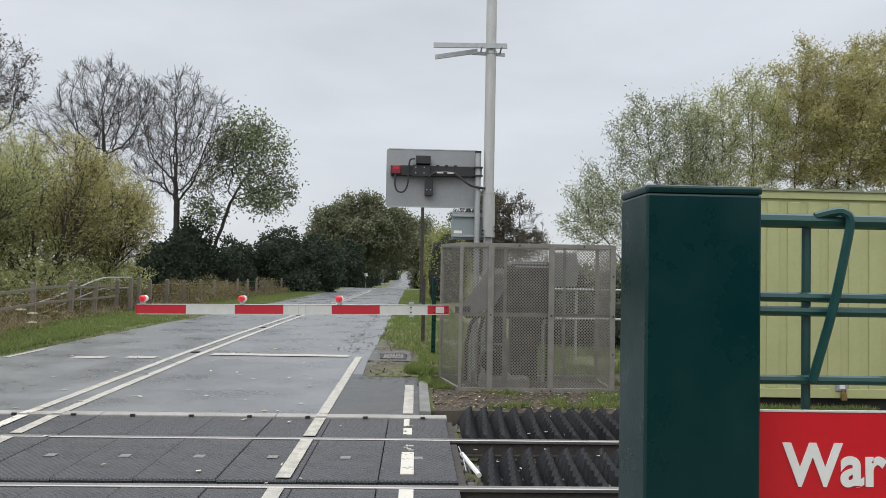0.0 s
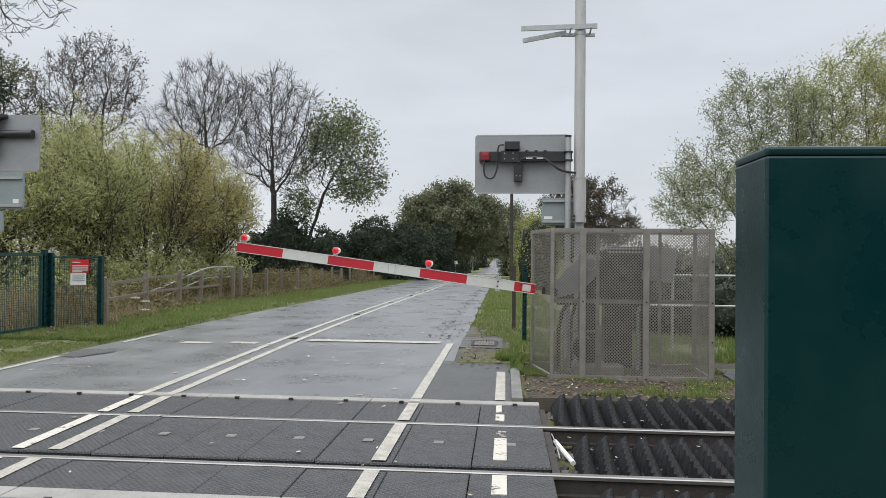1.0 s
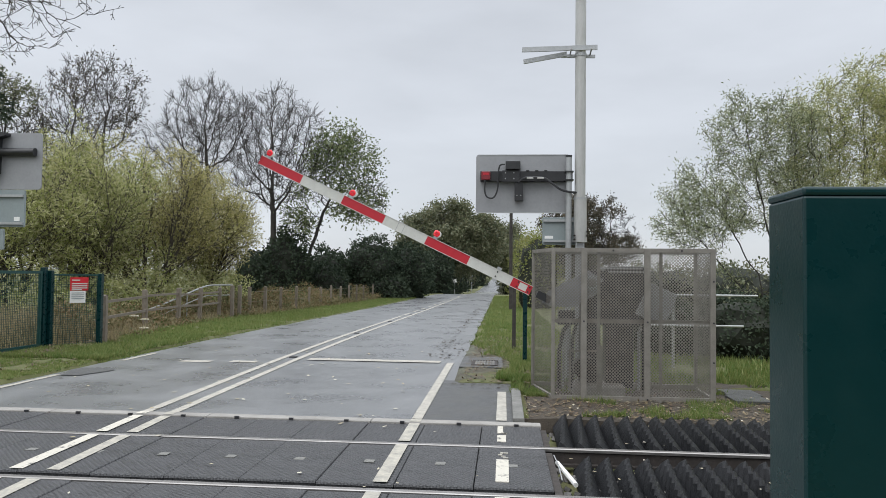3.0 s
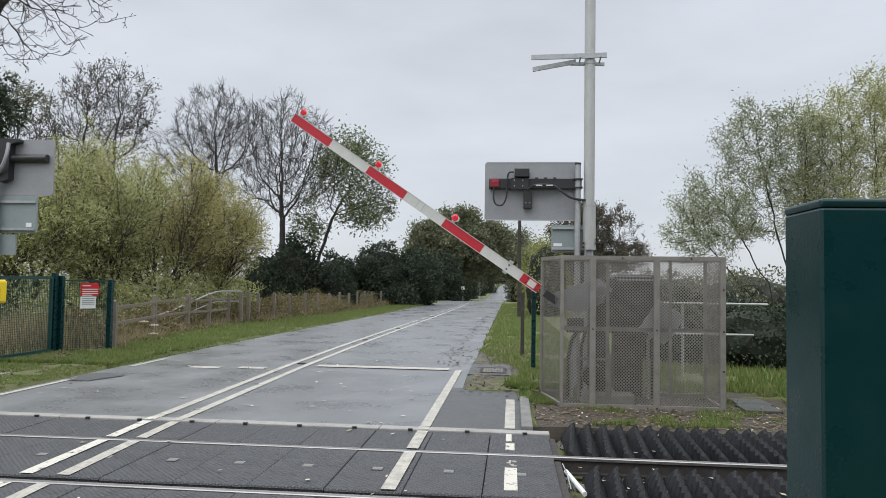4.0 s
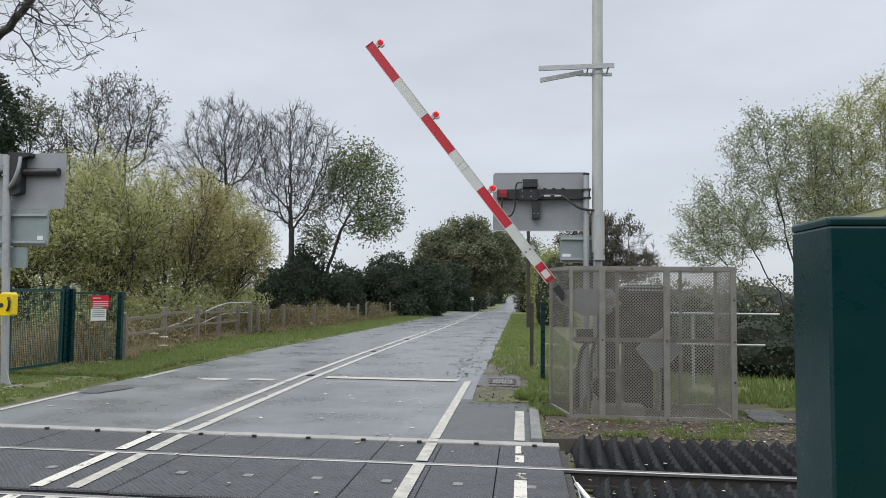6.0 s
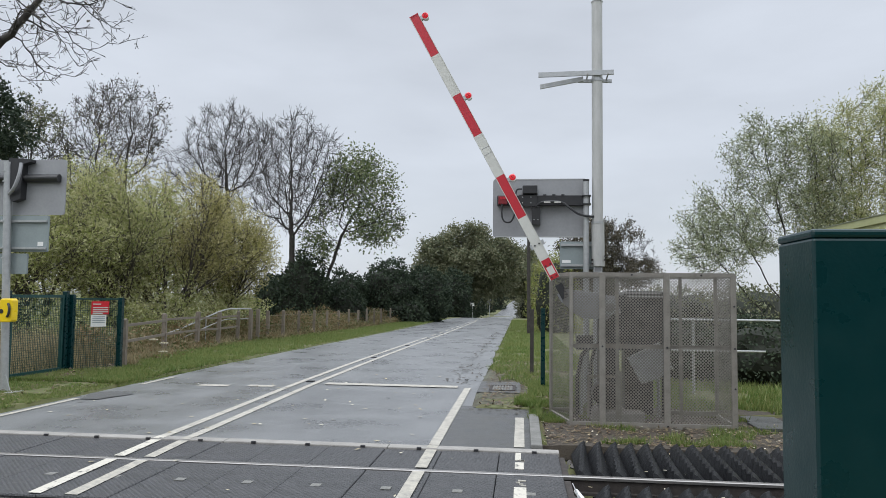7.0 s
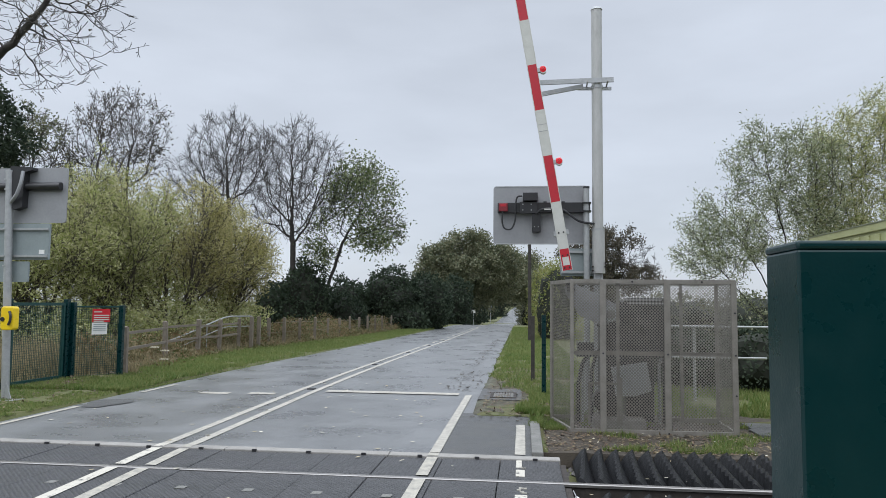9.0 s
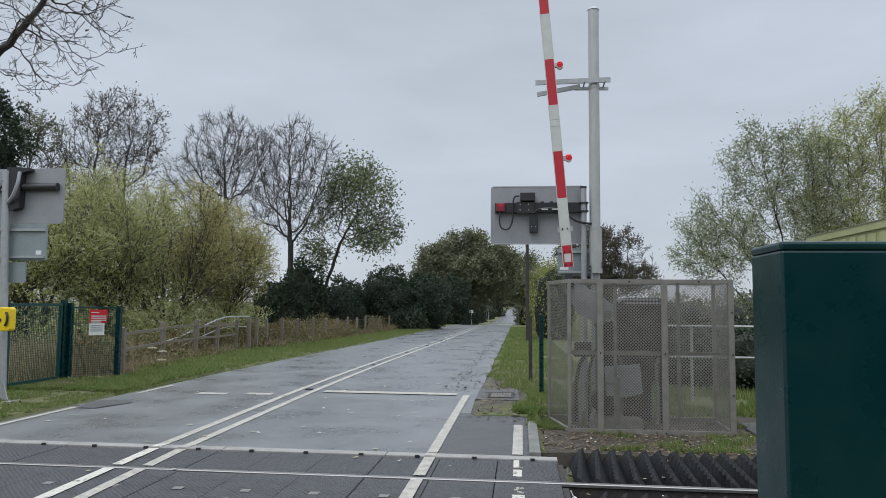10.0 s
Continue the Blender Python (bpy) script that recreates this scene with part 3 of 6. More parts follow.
def build_cage():
    cage = thing("guard_cage", "galvanised perforated mesh guard cage round the barrier machine", "cage")
    fl, fr, bl, br = (0.23, 9.77), (2.41, 9.80), (0.0, 10.74), (2.42, 10.76)
    z0, z1 = 0.06, 2.045

    def at(f):
        return (fl[0] + (fr[0] - fl[0]) * f, fl[1] + (fr[1] - fl[1]) * f)

    def post(x, y, w, name="post"):
        part(name, Shape().box(x - w / 2, y - 0.02, -0.07, x + w / 2, y + 0.02, z1), M_CAGE, cage, bevel=0.003)

    post(0.235, 9.765, 0.05)
    post(0.655, 9.770, 0.085)
    post(1.515, 9.780, 0.085)
    post(2.395, 9.795, 0.075)
    for x in (0.86, 1.705):
        part("stiffener", Shape().box(x - 0.02, 9.80, z0, x + 0.02, 9.825, z1 - 0.03), M_CAGE, cage)
    post(bl[0], bl[1], 0.05)
    post(br[0], br[1], 0.05)
    for za, zb in ((z1 - 0.05, z1 + 0.002), (-0.065, 0.012)):
        part("rail", Shape().bar((*fl, (za + zb) / 2), (*fr, (za + zb) / 2), 0.045, zb - za), M_CAGE, cage)
        part("rail", Shape().bar((*fl, (za + zb) / 2), (*bl, (za + zb) / 2), 0.04, zb - za), M_CAGE, cage)
        part("rail", Shape().bar((*fr, (za + zb) / 2), (*br, (za + zb) / 2), 0.04, zb - za), M_CAGE, cage)
    part("middle_rail", Shape().bar((0.26, 9.815, 1.035), (2.38, 9.84, 1.035), 0.02, 0.055), M_CAGE, cage)
    # inner kick frame low behind the mesh
    k = Shape().box(0.46, 9.85, 0.06, 0.49, 9.88, 0.62).box(0.46, 9.85, 0.60, 0.92, 9.88, 0.63).box(0.89, 9.85, 0.06, 0.92, 9.88, 0.70)
    part("kick_frame", k, M_CAGE, cage)
    for a, b in ((0.26, 0.62), (0.70, 1.47), (1.56, 2.36)):
        for za, zb in ((0.015, 1.01), (1.06, 1.99)):
            part("mesh_panel", lattice((a, 9.785, za), (1, 0.012, 0), (0, 0, 1), b - a, zb - za), M_CAGE, cage)
    d = Vector((bl[0] - fl[0], bl[1] - fl[1], 0))
    part("mesh_panel", lattice((*fl, 0.02), d, (0, 0, 1), d.length, 1.97), M_CAGE, cage)
    d = Vector((br[0] - fr[0], br[1] - fr[1], 0))
    part("mesh_panel", lattice((*fr, 0.02), d, (0, 0, 1), d.length, 1.97), M_CAGE, cage)
    part("rail", Shape().bar((*bl, z1 - 0.025), (*br, z1 - 0.025), 0.04, 0.052), M_CAGE, cage)
    part("rail", Shape().bar((*bl, 0.0), (*br, 0.0), 0.04, 0.09), M_CAGE, cage)
    bolt = Shape().tube([(0, -0.006, 0), (0, 0.006, 0)], 0.014, 6).mesh("bolt")
    bolt.materials.append(M_BLACK)
    for x, z in ((0.655, 1.035), (1.515, 1.035), (2.395, 1.035), (1.05, 2.015), (1.97, 2.015), (2.395, 0.5), (2.395, 1.6), (2.395, -0.02), (1.515, -0.02), (0.9, -0.03)):
        o = new("bolt", bolt)
        o.parent, o.location = cage, (x, 9.745 if z > 2 or z < 0.3 else 9.75, z)
    base = thing("machine_plinth", "dark concrete plinth under the barrier machine", "plinth")
    part("block", Shape().box(0.55, 9.92, -0.1, 1.25, 10.6, 0.12), M_CONC, base, bevel=0.02)
    mc = thing("barrier_machine", "grey steel barrier drive machine on a pedestal inside the cage", "barrier machine")
    part("pedestal", Shape().box(1.02, 10.25, 0.05, 1.42, 10.58, 0.95), M_MACH, mc, bevel=0.015)
    part("housing", Shape().slab([(0.95, 0.95), (1.66, 0.95), (1.66, 1.74), (1.60, 1.80), (1.05, 1.80), (0.95, 1.70)], 10.22, 10.62), M_MACH, mc, bevel=0.012)
    part("cover", Shape().slab(rounded(1.08, 1.02, 1.60, 1.70, 0.04), 10.19, 10.22), M_MACH, mc, "dark access cover", bevel=0.006)
    part("cover_lip", Shape().box(1.05, 10.17, 1.71, 1.63, 10.22, 1.735), M_GALV, mc)
    part("shaft", Shape().tube([(0.79, 9.98, 1.563), (0.79, 10.3, 1.563)], 0.06, 16), M_STEEL, mc, smooth=True)
    part("shaft_collar", Shape().tube([(0.79, 10.04, 1.563), (0.79, 10.07, 1.563)], 0.11, 18), M_GALV, mc, smooth=True)
    part("bearing_plate", Shape().slab([(0.62, 1.38), (0.98, 1.38), (0.98, 1.74), (0.70, 1.74), (0.62, 1.62)], 10.18, 10.215), M_MACH, mc, bevel=0.006)
    part("bearing_post", Shape().box(0.66, 10.2, 0.08, 0.94, 10.5, 1.40), M_MACH, mc, bevel=0.01)
    part("motor", Shape().tube([(0.70, 9.98, 0.36), (0.70, 10.2, 0.36)], 0.16, 20), M_BLACK, mc, "round black drive motor", smooth=True)
    for k, (x, w) in enumerate(((0.36, 0.03), (0.42, 0.02), (0.55, 0.026), (1.50, 0.024), (1.56, 0.02))):
        part("conduit", Shape().tube([(x, 10.3, 0.02), (x, 10.3, 0.55 + 0.1 * k), (x + 0.06, 10.3, 0.85 + 0.06 * k), (x + 0.16, 10.3, 1.0 + 0.05 * k)], w, 8), M_BLACK if k % 2 == 0 else M_GALV, mc, smooth=True)
    part("junction_box", Shape().box(0.34, 10.2, 0.95, 0.58, 10.36, 1.16), M_BLACK, mc, bevel=0.01)
    part("bracket_arm", Shape().box(0.88, 10.02, 1.76, 1.50, 10.05, 1.785), M_GALV, mc)


PIVOT = (0.79, 10.1, 1.563)


def build_arm():
    """The arm lies along -x from its pivot; its axis runs 0.48 m below the pivot."""
    arm = thing("crossing_barrier", "red and white striped half-barrier arm with red lamps", "barrier", at=PIVOT)
    za, zb = -0.544, -0.414
    x = -5.164
    for k in range(7):
        red = k % 2 == 0
        x1 = x + 0.69 if k < 6 else -0.905
        part("red_band" if red else "white_band", Shape().box(x, -0.02, za, x1, 0.02, zb), M_REFLRED if red else M_WHITE, arm, "red reflective band" if red else "white reflective band")
        x = x1
    part("patch", Shape().box(-0.905, -0.02, za, -0.785, 0.02, zb), M_WHITE, arm)
    part("patch_edge", Shape().box(-0.785, -0.021, za, -0.715, 0.021, zb).box(-0.905, -0.022, zb - 0.018, -0.785, -0.0205, zb).box(-0.905, -0.022, za, -0.785, -0.0205, za + 0.018), M_REFLRED, arm)
    part("edge_strip", Shape().box(-5.169, -0.026, zb, -0.715, 0.026, zb + 0.008), M_WHITE, arm)
    part("edge_strip", Shape().box(-5.169, -0.026, za - 0.008, -0.715, 0.026, za), M_WHITE, arm)
    part("end_cap", Shape().box(-5.179, -0.026, za - 0.008, -5.165, 0.026, zb + 0.008), M_REFLRED, arm)
    for xx in (-2.874, -2.774):
        part("joint_seam", Shape().box(xx - 0.003, -0.0215, za, xx + 0.003, 0.0215, zb), M_PLATE, arm)
    for xx in (-1.264, -0.93, -0.75):
        for zz in (za + 0.03, zb - 0.03):
            part("bolt", Shape().tube([(xx, -0.03, zz), (xx, -0.019, zz)], 0.013, 6), M_BLACK, arm)
    part("clamp", Shape().box(-1.294, -0.032, zb + 0.008, -1.224, 0.032, zb + 0.045), M_GALV, arm)
    part("clamp", Shape().box(-1.294, -0.032, za - 0.04, -1.224, 0.032, za - 0.008), M_GALV, arm)
    for xx in (-5.084, -3.684, -2.294):
        lamp = part("lamp", Shape().tube([(xx + 0.012, 0.05, zb + 0.085), (xx + 0.012, -0.018, zb + 0.085)], 0.047, 16), M_WHITEP, arm, "white lamp body", smooth=True)
        dome = Shape()
        dome.tube([(xx - 0.006, -0.012, zb + 0.085), (xx - 0.006, -0.036, zb + 0.085), (xx - 0.006, -0.052, zb + 0.085)], 0.050, 16, 0.03)
        part("lens", dome, M_LAMP, lamp, "lit red lens", smooth=True)
        part("lens_side", Shape().tube([(xx + 0.004, 0.016, zb + 0.085), (xx - 0.05, 0.016, zb + 0.085)], 0.040, 12), M_LAMP, lamp, smooth=True)
        part("bracket", Shape().box(xx - 0.03, -0.03, zb, xx + 0.03, 0.03, zb + 0.04), M_GALV, lamp)
        part("lens_guard", Shape().tube([(xx - 0.035, -0.054, zb + 0.07), (xx + 0.02, -0.056, zb + 0.10)], 0.006, 6).tube([(xx + 0.012, -0.054, zb + 0.06), (xx - 0.02, -0.056, zb + 0.115)], 0.006, 6), M_RED, lamp)
    # crank that joins the arm to the shaft, and the counterweight beyond it
    part("crank_plate", Shape().slab([(-0.50, -0.56), (-0.38, -0.56), (-0.05, -0.42), (0.14, -0.12), (0.14, 0.12), (-0.1, 0.14), (-0.34, -0.16), (-0.50, -0.40)], 0.03, 0.05), M_PLATE, arm, "grey steel crank plate", bevel=0.004)
    part("arm_socket", Shape().box(-0.62, -0.016, za + 0.012, -0.40, 0.05, zb - 0.012), M_MACH, arm, "dark steel socket of the arm")
    part("weight_lever", Shape().bar((0, -0.03, 0), (0.95, -0.03, 0.08), 0.03, 0.10), M_MACH, arm)
    part("counterweight", Shape().slab([(0.72, -0.13), (1.12, -0.13), (1.16, 0.12), (1.12, 0.36), (0.72, 0.36)], -0.16, -0.11), M_GALV, arm, "grey steel counterweight plate", bevel=0.006)
    return arm


def cable(pts, r, name, parent, m=M_BLACK):
    """A smooth cable through a few points."""
    p = [Vector(q) for q in pts]
    out = []
    for i in range(len(p) - 1):
        a, b, c, d = p[max(i - 1, 0)], p[i], p[i + 1], p[min(i + 2, len(p) - 1)]
        for k in range(5):
            t = k / 5
            out.append(0.5 * ((2 * b) + (c - a) * t + (2 * a - 5 * b + 4 * c - d) * t * t + (3 * b - a - 3 * c + d) * t ** 3))
    out.append(p[-1])
    return part(name, Shape().tube(out, r, 7), m, parent, smooth=True)


def build_signal():
    s = thing("road_signal", "back of a grey road signal board on a galvanised post", "signal")
    y = 10.9
    part("board", Shape().slab(rounded(-0.905, 2.635, 0.57, 3.562, 0.05), y + 0.10, y + 0.125), M_PLATE, s, "plain grey back of the signal board")
    part("board_rim", Shape().box(-0.86, y + 0.095, 3.547, 0.52, y + 0.1, 3.56), M_GALV, s)
    part("board_rim", Shape().box(-0.86, y + 0.095, 2.635, 0.52, y + 0.1, 2.65), M_GALV, s)
    part("post", Shape().tube([(0.54, y, 0), (0.54, y, 3.50)], 0.046, 14), M_GALV, s, smooth=True)
    part("post_cap", Shape().tube([(0.54, y, 3.50), (0.54, y, 3.53)], 0.05, 14), M_BLACK, s, smooth=True)
    part("beam", Shape().box(-0.835, y - 0.0, 3.125, 0.60, y + 0.095, 3.285), M_BLACK, s, "black backing beam", bevel=0.006)
    for x in (-0.09, 0.05, 0.19):
        part("beam_lug", Shape().box(x - 0.03, y - 0.01, 3.28, x + 0.02, y + 0.06, 3.30), M_BLACK, s)
    part("red_unit", Shape().box(-0.815, y - 0.07, 3.14, -0.675, y, 3.27), M_MAROON, s, "red lamp unit", bevel=0.01)
    part("unit_label", Shape().box(-0.79, y - 0.073, 3.215, -0.70, y - 0.0705, 3.25), M_REFLRED, s)
    part("bracket_plate", Shape().box(-0.49, y - 0.05, 3.11, -0.22, y - 0.001, 3.29), M_BLACK, s, bevel=0.004)
    for x in (-0.44, -0.31):
        for z in (3.16, 3.25):
            part("bolt", Shape().tube([(x, y - 0.06, z), (x, y - 0.049, z)], 0.010, 6), M_GALV, s)
    part("top_unit", Shape().box(-0.44, y - 0.10, 3.30, -0.21, y + 0.08, 3.43), M_BLACK, s, bevel=0.008)
    part("lower_bracket", Shape().box(-0.295, y - 0.03, 2.82, -0.165, y + 0.09, 3.11), M_BLACK, s, bevel=0.004)
    for x in (-0.26, -0.20):
        part("bolt", Shape().tube([(x, y - 0.04, 2.90), (x, y - 0.029, 2.90)], 0.009, 6), M_GALV, s)
    cable([(-0.45, y - 0.06, 3.38), (-0.53, y - 0.06, 3.36), (-0.555, y - 0.06, 3.20), (-0.56, y - 0.06, 3.0), (-0.62, y - 0.06, 2.865), (-0.72, y - 0.06, 2.87), (-0.76, y - 0.06, 2.97), (-0.755, y - 0.06, 3.14)], 0.013, "cable", s)
    cable([(-0.24, y - 0.07, 3.10), (-0.12, y - 0.07, 3.17), (0.15, y - 0.07, 3.165), (0.28, y - 0.08, 3.08), (0.42, y - 0.08, 2.98), (0.60, y - 0.06, 2.945), (0.66, y - 0.02, 2.95)], 0.018, "conduit", s, M_BLACK)
    for x in (-0.06, 0.10):
        part("cable_tie", Shape().box(x - 0.05, y - 0.095, 3.155, x + 0.05, y - 0.085, 3.175), M_WHITE, s)
    part("clamp", Shape().box(0.47, y - 0.07, 3.13, 0.61, y + 0.06, 3.15), M_BLACK, s)
    part("clamp", Shape().box(0.47, y - 0.07, 3.26, 0.61, y + 0.06, 3.28), M_BLACK, s)
    part("back_box", Shape().slab(rounded(0.145, 2.14, 0.70, 2.57, 0.02), y + 0.10, y + 0.13), M_BOX, s, "grey-green smaller sign back", bevel=0.003)
    part("back_rail", Shape().box(0.16, y + 0.06, 2.50, 0.69, y + 0.1, 2.535), M_GALV, s)
    part("back_rail", Shape().box(0.16, y + 0.06, 2.18, 0.69, y + 0.1, 2.215), M_GALV, s)
    part("label_plate", Shape().box(0.18, y + 0.096, 2.235, 0.31, y + 0.0995, 2.28), M_WHITEP, s)
    p = thing("camera_pole", "tall pale grey steel pole with a galvanised cross bracket", "pole")
    py = 10.92
    part("shaft", Shape().tube([(0.715, py, 2.85), (0.715, py, 6.36)], 0.083, 20), M_POLE, p, smooth=True)
    part("sleeve", Shape().tube([(0.725, py, 2.18), (0.72, py, 2.86)], 0.098, 20), M_POLE, p, smooth=True)
    part("cap", Shape().tube([(0.715, py, 6.36), (0.715, py, 6.385), (0.715, py, 6.40)], 0.092, 20, 0.07), M_GALV, p, smooth=True)
    part("hinge", Shape().box(0.65, py - 0.06, 2.02, 0.67, py + 0.06, 2.2).box(0.76, py - 0.06, 2.02, 0.78, py + 0.06, 2.2).box(0.67, py - 0.03, 2.05, 0.76, py + 0.03, 2.17), M_GALV, p)
    part("base", Shape().tube([(0.72, py, 0), (0.72, py, 2.03)], 0.075, 16), M_GALV, p, smooth=True)
    for x, z in ((0.63, 2.28), (0.815, 2.28), (0.63, 2.22), (0.82, 2.34)):
        part("bolt", Shape().tube([(x, py - 0.09, z), (x, py + 0.02, z)], 0.014, 6), M_RUST, p)
    part("band", Shape().tube([(0.718, py, 2.84), (0.718, py, 2.87)], 0.102, 20), M_GALV, p, smooth=True)
    part("cross_bracket", Shape().bar((-0.20, py - 0.10, 5.175), (0.96, py - 0.10, 5.195), 0.03, 0.075), M_GALV, p)
    part("bracket_arm", Shape().bar((-0.17, py + 0.10, 5.045), (0.50, py - 0.02, 5.125), 0.03, 0.07), M_GALV, p)
    part("bracket_arm", Shape().bar((0.42, py + 0.06, 5.115), (0.95, py + 0.1, 5.115), 0.03, 0.05), M_GALV, p)
    for x in (0.56, 0.87):
        part("u_bolt", Shape().tube([(x, py - 0.13, 5.17), (x, py + 0.12, 5.14)], 0.012, 6), M_STEEL, p)
    part("clamp", Shape().tube([(0.715, py, 5.08), (0.715, py, 5.13)], 0.09, 20), M_GALV, p, smooth=True)


def build_left_signal():
    s = thing("road_signal", "back of a wide grey signal board on a galvanised post", "signal")
    y = 10.84
    part("board", Shape().slab(rounded(-9.75, 2.99, -8.16, 3.94, 0.05), y + 0.12, y + 0.145), M_PLATE, s, "plain grey back of the signal board")
    part("post", Shape().tube([(-8.99, y, 0), (-9.14, y, 3.84)], 0.062, 14), M_GALV, s, smooth=True)
    part("post_cap", Shape().tube([(-9.14, y, 3.84), (-9.141, y, 3.88)], 0.066, 14), M_GALV, s, smooth=True)
    part("beam", Shape().tube([(-9.7, y + 0.07, 3.61), (-8.24, y + 0.07, 3.61)], 0.07, 12), M_BLACK, s, "black backing beam", smooth=True)
    part("bracket_plate", Shape().slab([(-9.02, 3.20), (-8.87, 3.25), (-8.86, 3.84), (-8.72, 3.88), (-8.72, 3.93), (-9.12, 3.95), (-9.10, 3.3)], y - 0.02, y + 0.12), M_BLACK, s)
    cable([(-8.86, y - 0.05, 3.85), (-8.85, y - 0.1, 3.65), (-8.92, y - 0.1, 3.45), (-9.05, y - 0.05, 3.33)], 0.03, "conduit", s, M_PLATE)
    part("mid_box", Shape().slab(rounded(-9.55, 2.36, -8.43, 2.98, 0.02), y + 0.10, y + 0.15), M_BOX, s, "grey-green sign back", bevel=0.004)
    part("mid_rail", Shape().box(-9.5, y + 0.06, 2.86, -8.44, y + 0.1, 2.90), M_GALV, s)
    part("mid_rail", Shape().box(-9.5, y + 0.06, 2.40, -8.44, y + 0.1, 2.44), M_GALV, s)
    part("label_plate", Shape().box(-8.60, y + 0.095, 2.46, -8.50, y + 0.0995, 2.53), M_WHITEP, s)
    part("low_box", Shape().slab(rounded(-9.4, 1.98, -8.78, 2.33, 0.02), y + 0.10, y + 0.14), M_BOX, s, "grey-green small sign back", bevel=0.004)
    for z in (3.72, 3.55, 2.88, 2.42, 2.25):
        part("clip", Shape().tube([(-9.02 - z * 0.035, y, z - 0.012), (-9.02 - z * 0.035, y, z + 0.012)], 0.068, 14), M_GALV, s, smooth=True)
    part("foot_plate", Shape().slab([(-8.96, 0.0), (-8.83, 0.0), (-8.94, 0.32)], y - 0.06, y - 0.04).slab([(-9.1, 0.0), (-8.75, 0.0), (-8.75, 0.03), (-9.1, 0.03)], y - 0.15, y + 0.15), M_GALV, s)
    t = thing("telephone_box", "yellow plastic crossing telephone box on the signal post", "telephone")
    part("case", Shape().slab(rounded(-8.99, 1.18, -8.76, 1.57, 0.05), y - 0.22, y - 0.07), M_YELLOW, t, bevel=0.02)
    cable([(-8.82, y - 0.235, 1.49), (-8.785, y - 0.25, 1.42), (-8.79, y - 0.25, 1.33), (-8.83, y - 0.235, 1.27)], 0.02, "handset", t)
    part("disc", Shape().tube([(-8.945, y - 0.215, 1.36), (-8.945, y - 0.23, 1.36)], 0.036, 14), M_BLACK, t, smooth=True)


# ---- fences, gate and signs ----
def weld_mesh(s, p, q, z0, z1, dx, dz, r, n=4, twin=0.0):
    p, q = Vector(p), Vector(q)
    d = q - p
    k = 0.0
    while k <= d.length:
        a = p + d.normalized() * k
        s.tube([(a.x, a.y, z0), (a.x, a.y, z1)], r, n, cap=False)
        k += dx
    z = z0
    off = Vector((-d.y, d.x, 0)).normalized() * r * 1.8
    while z <= z1:
        s.tube([(p.x + off.x, p.y + off.y, z), (q.x + off.x, q.y + off.y, z)], r, n, cap=False)
        z += dz
    return s


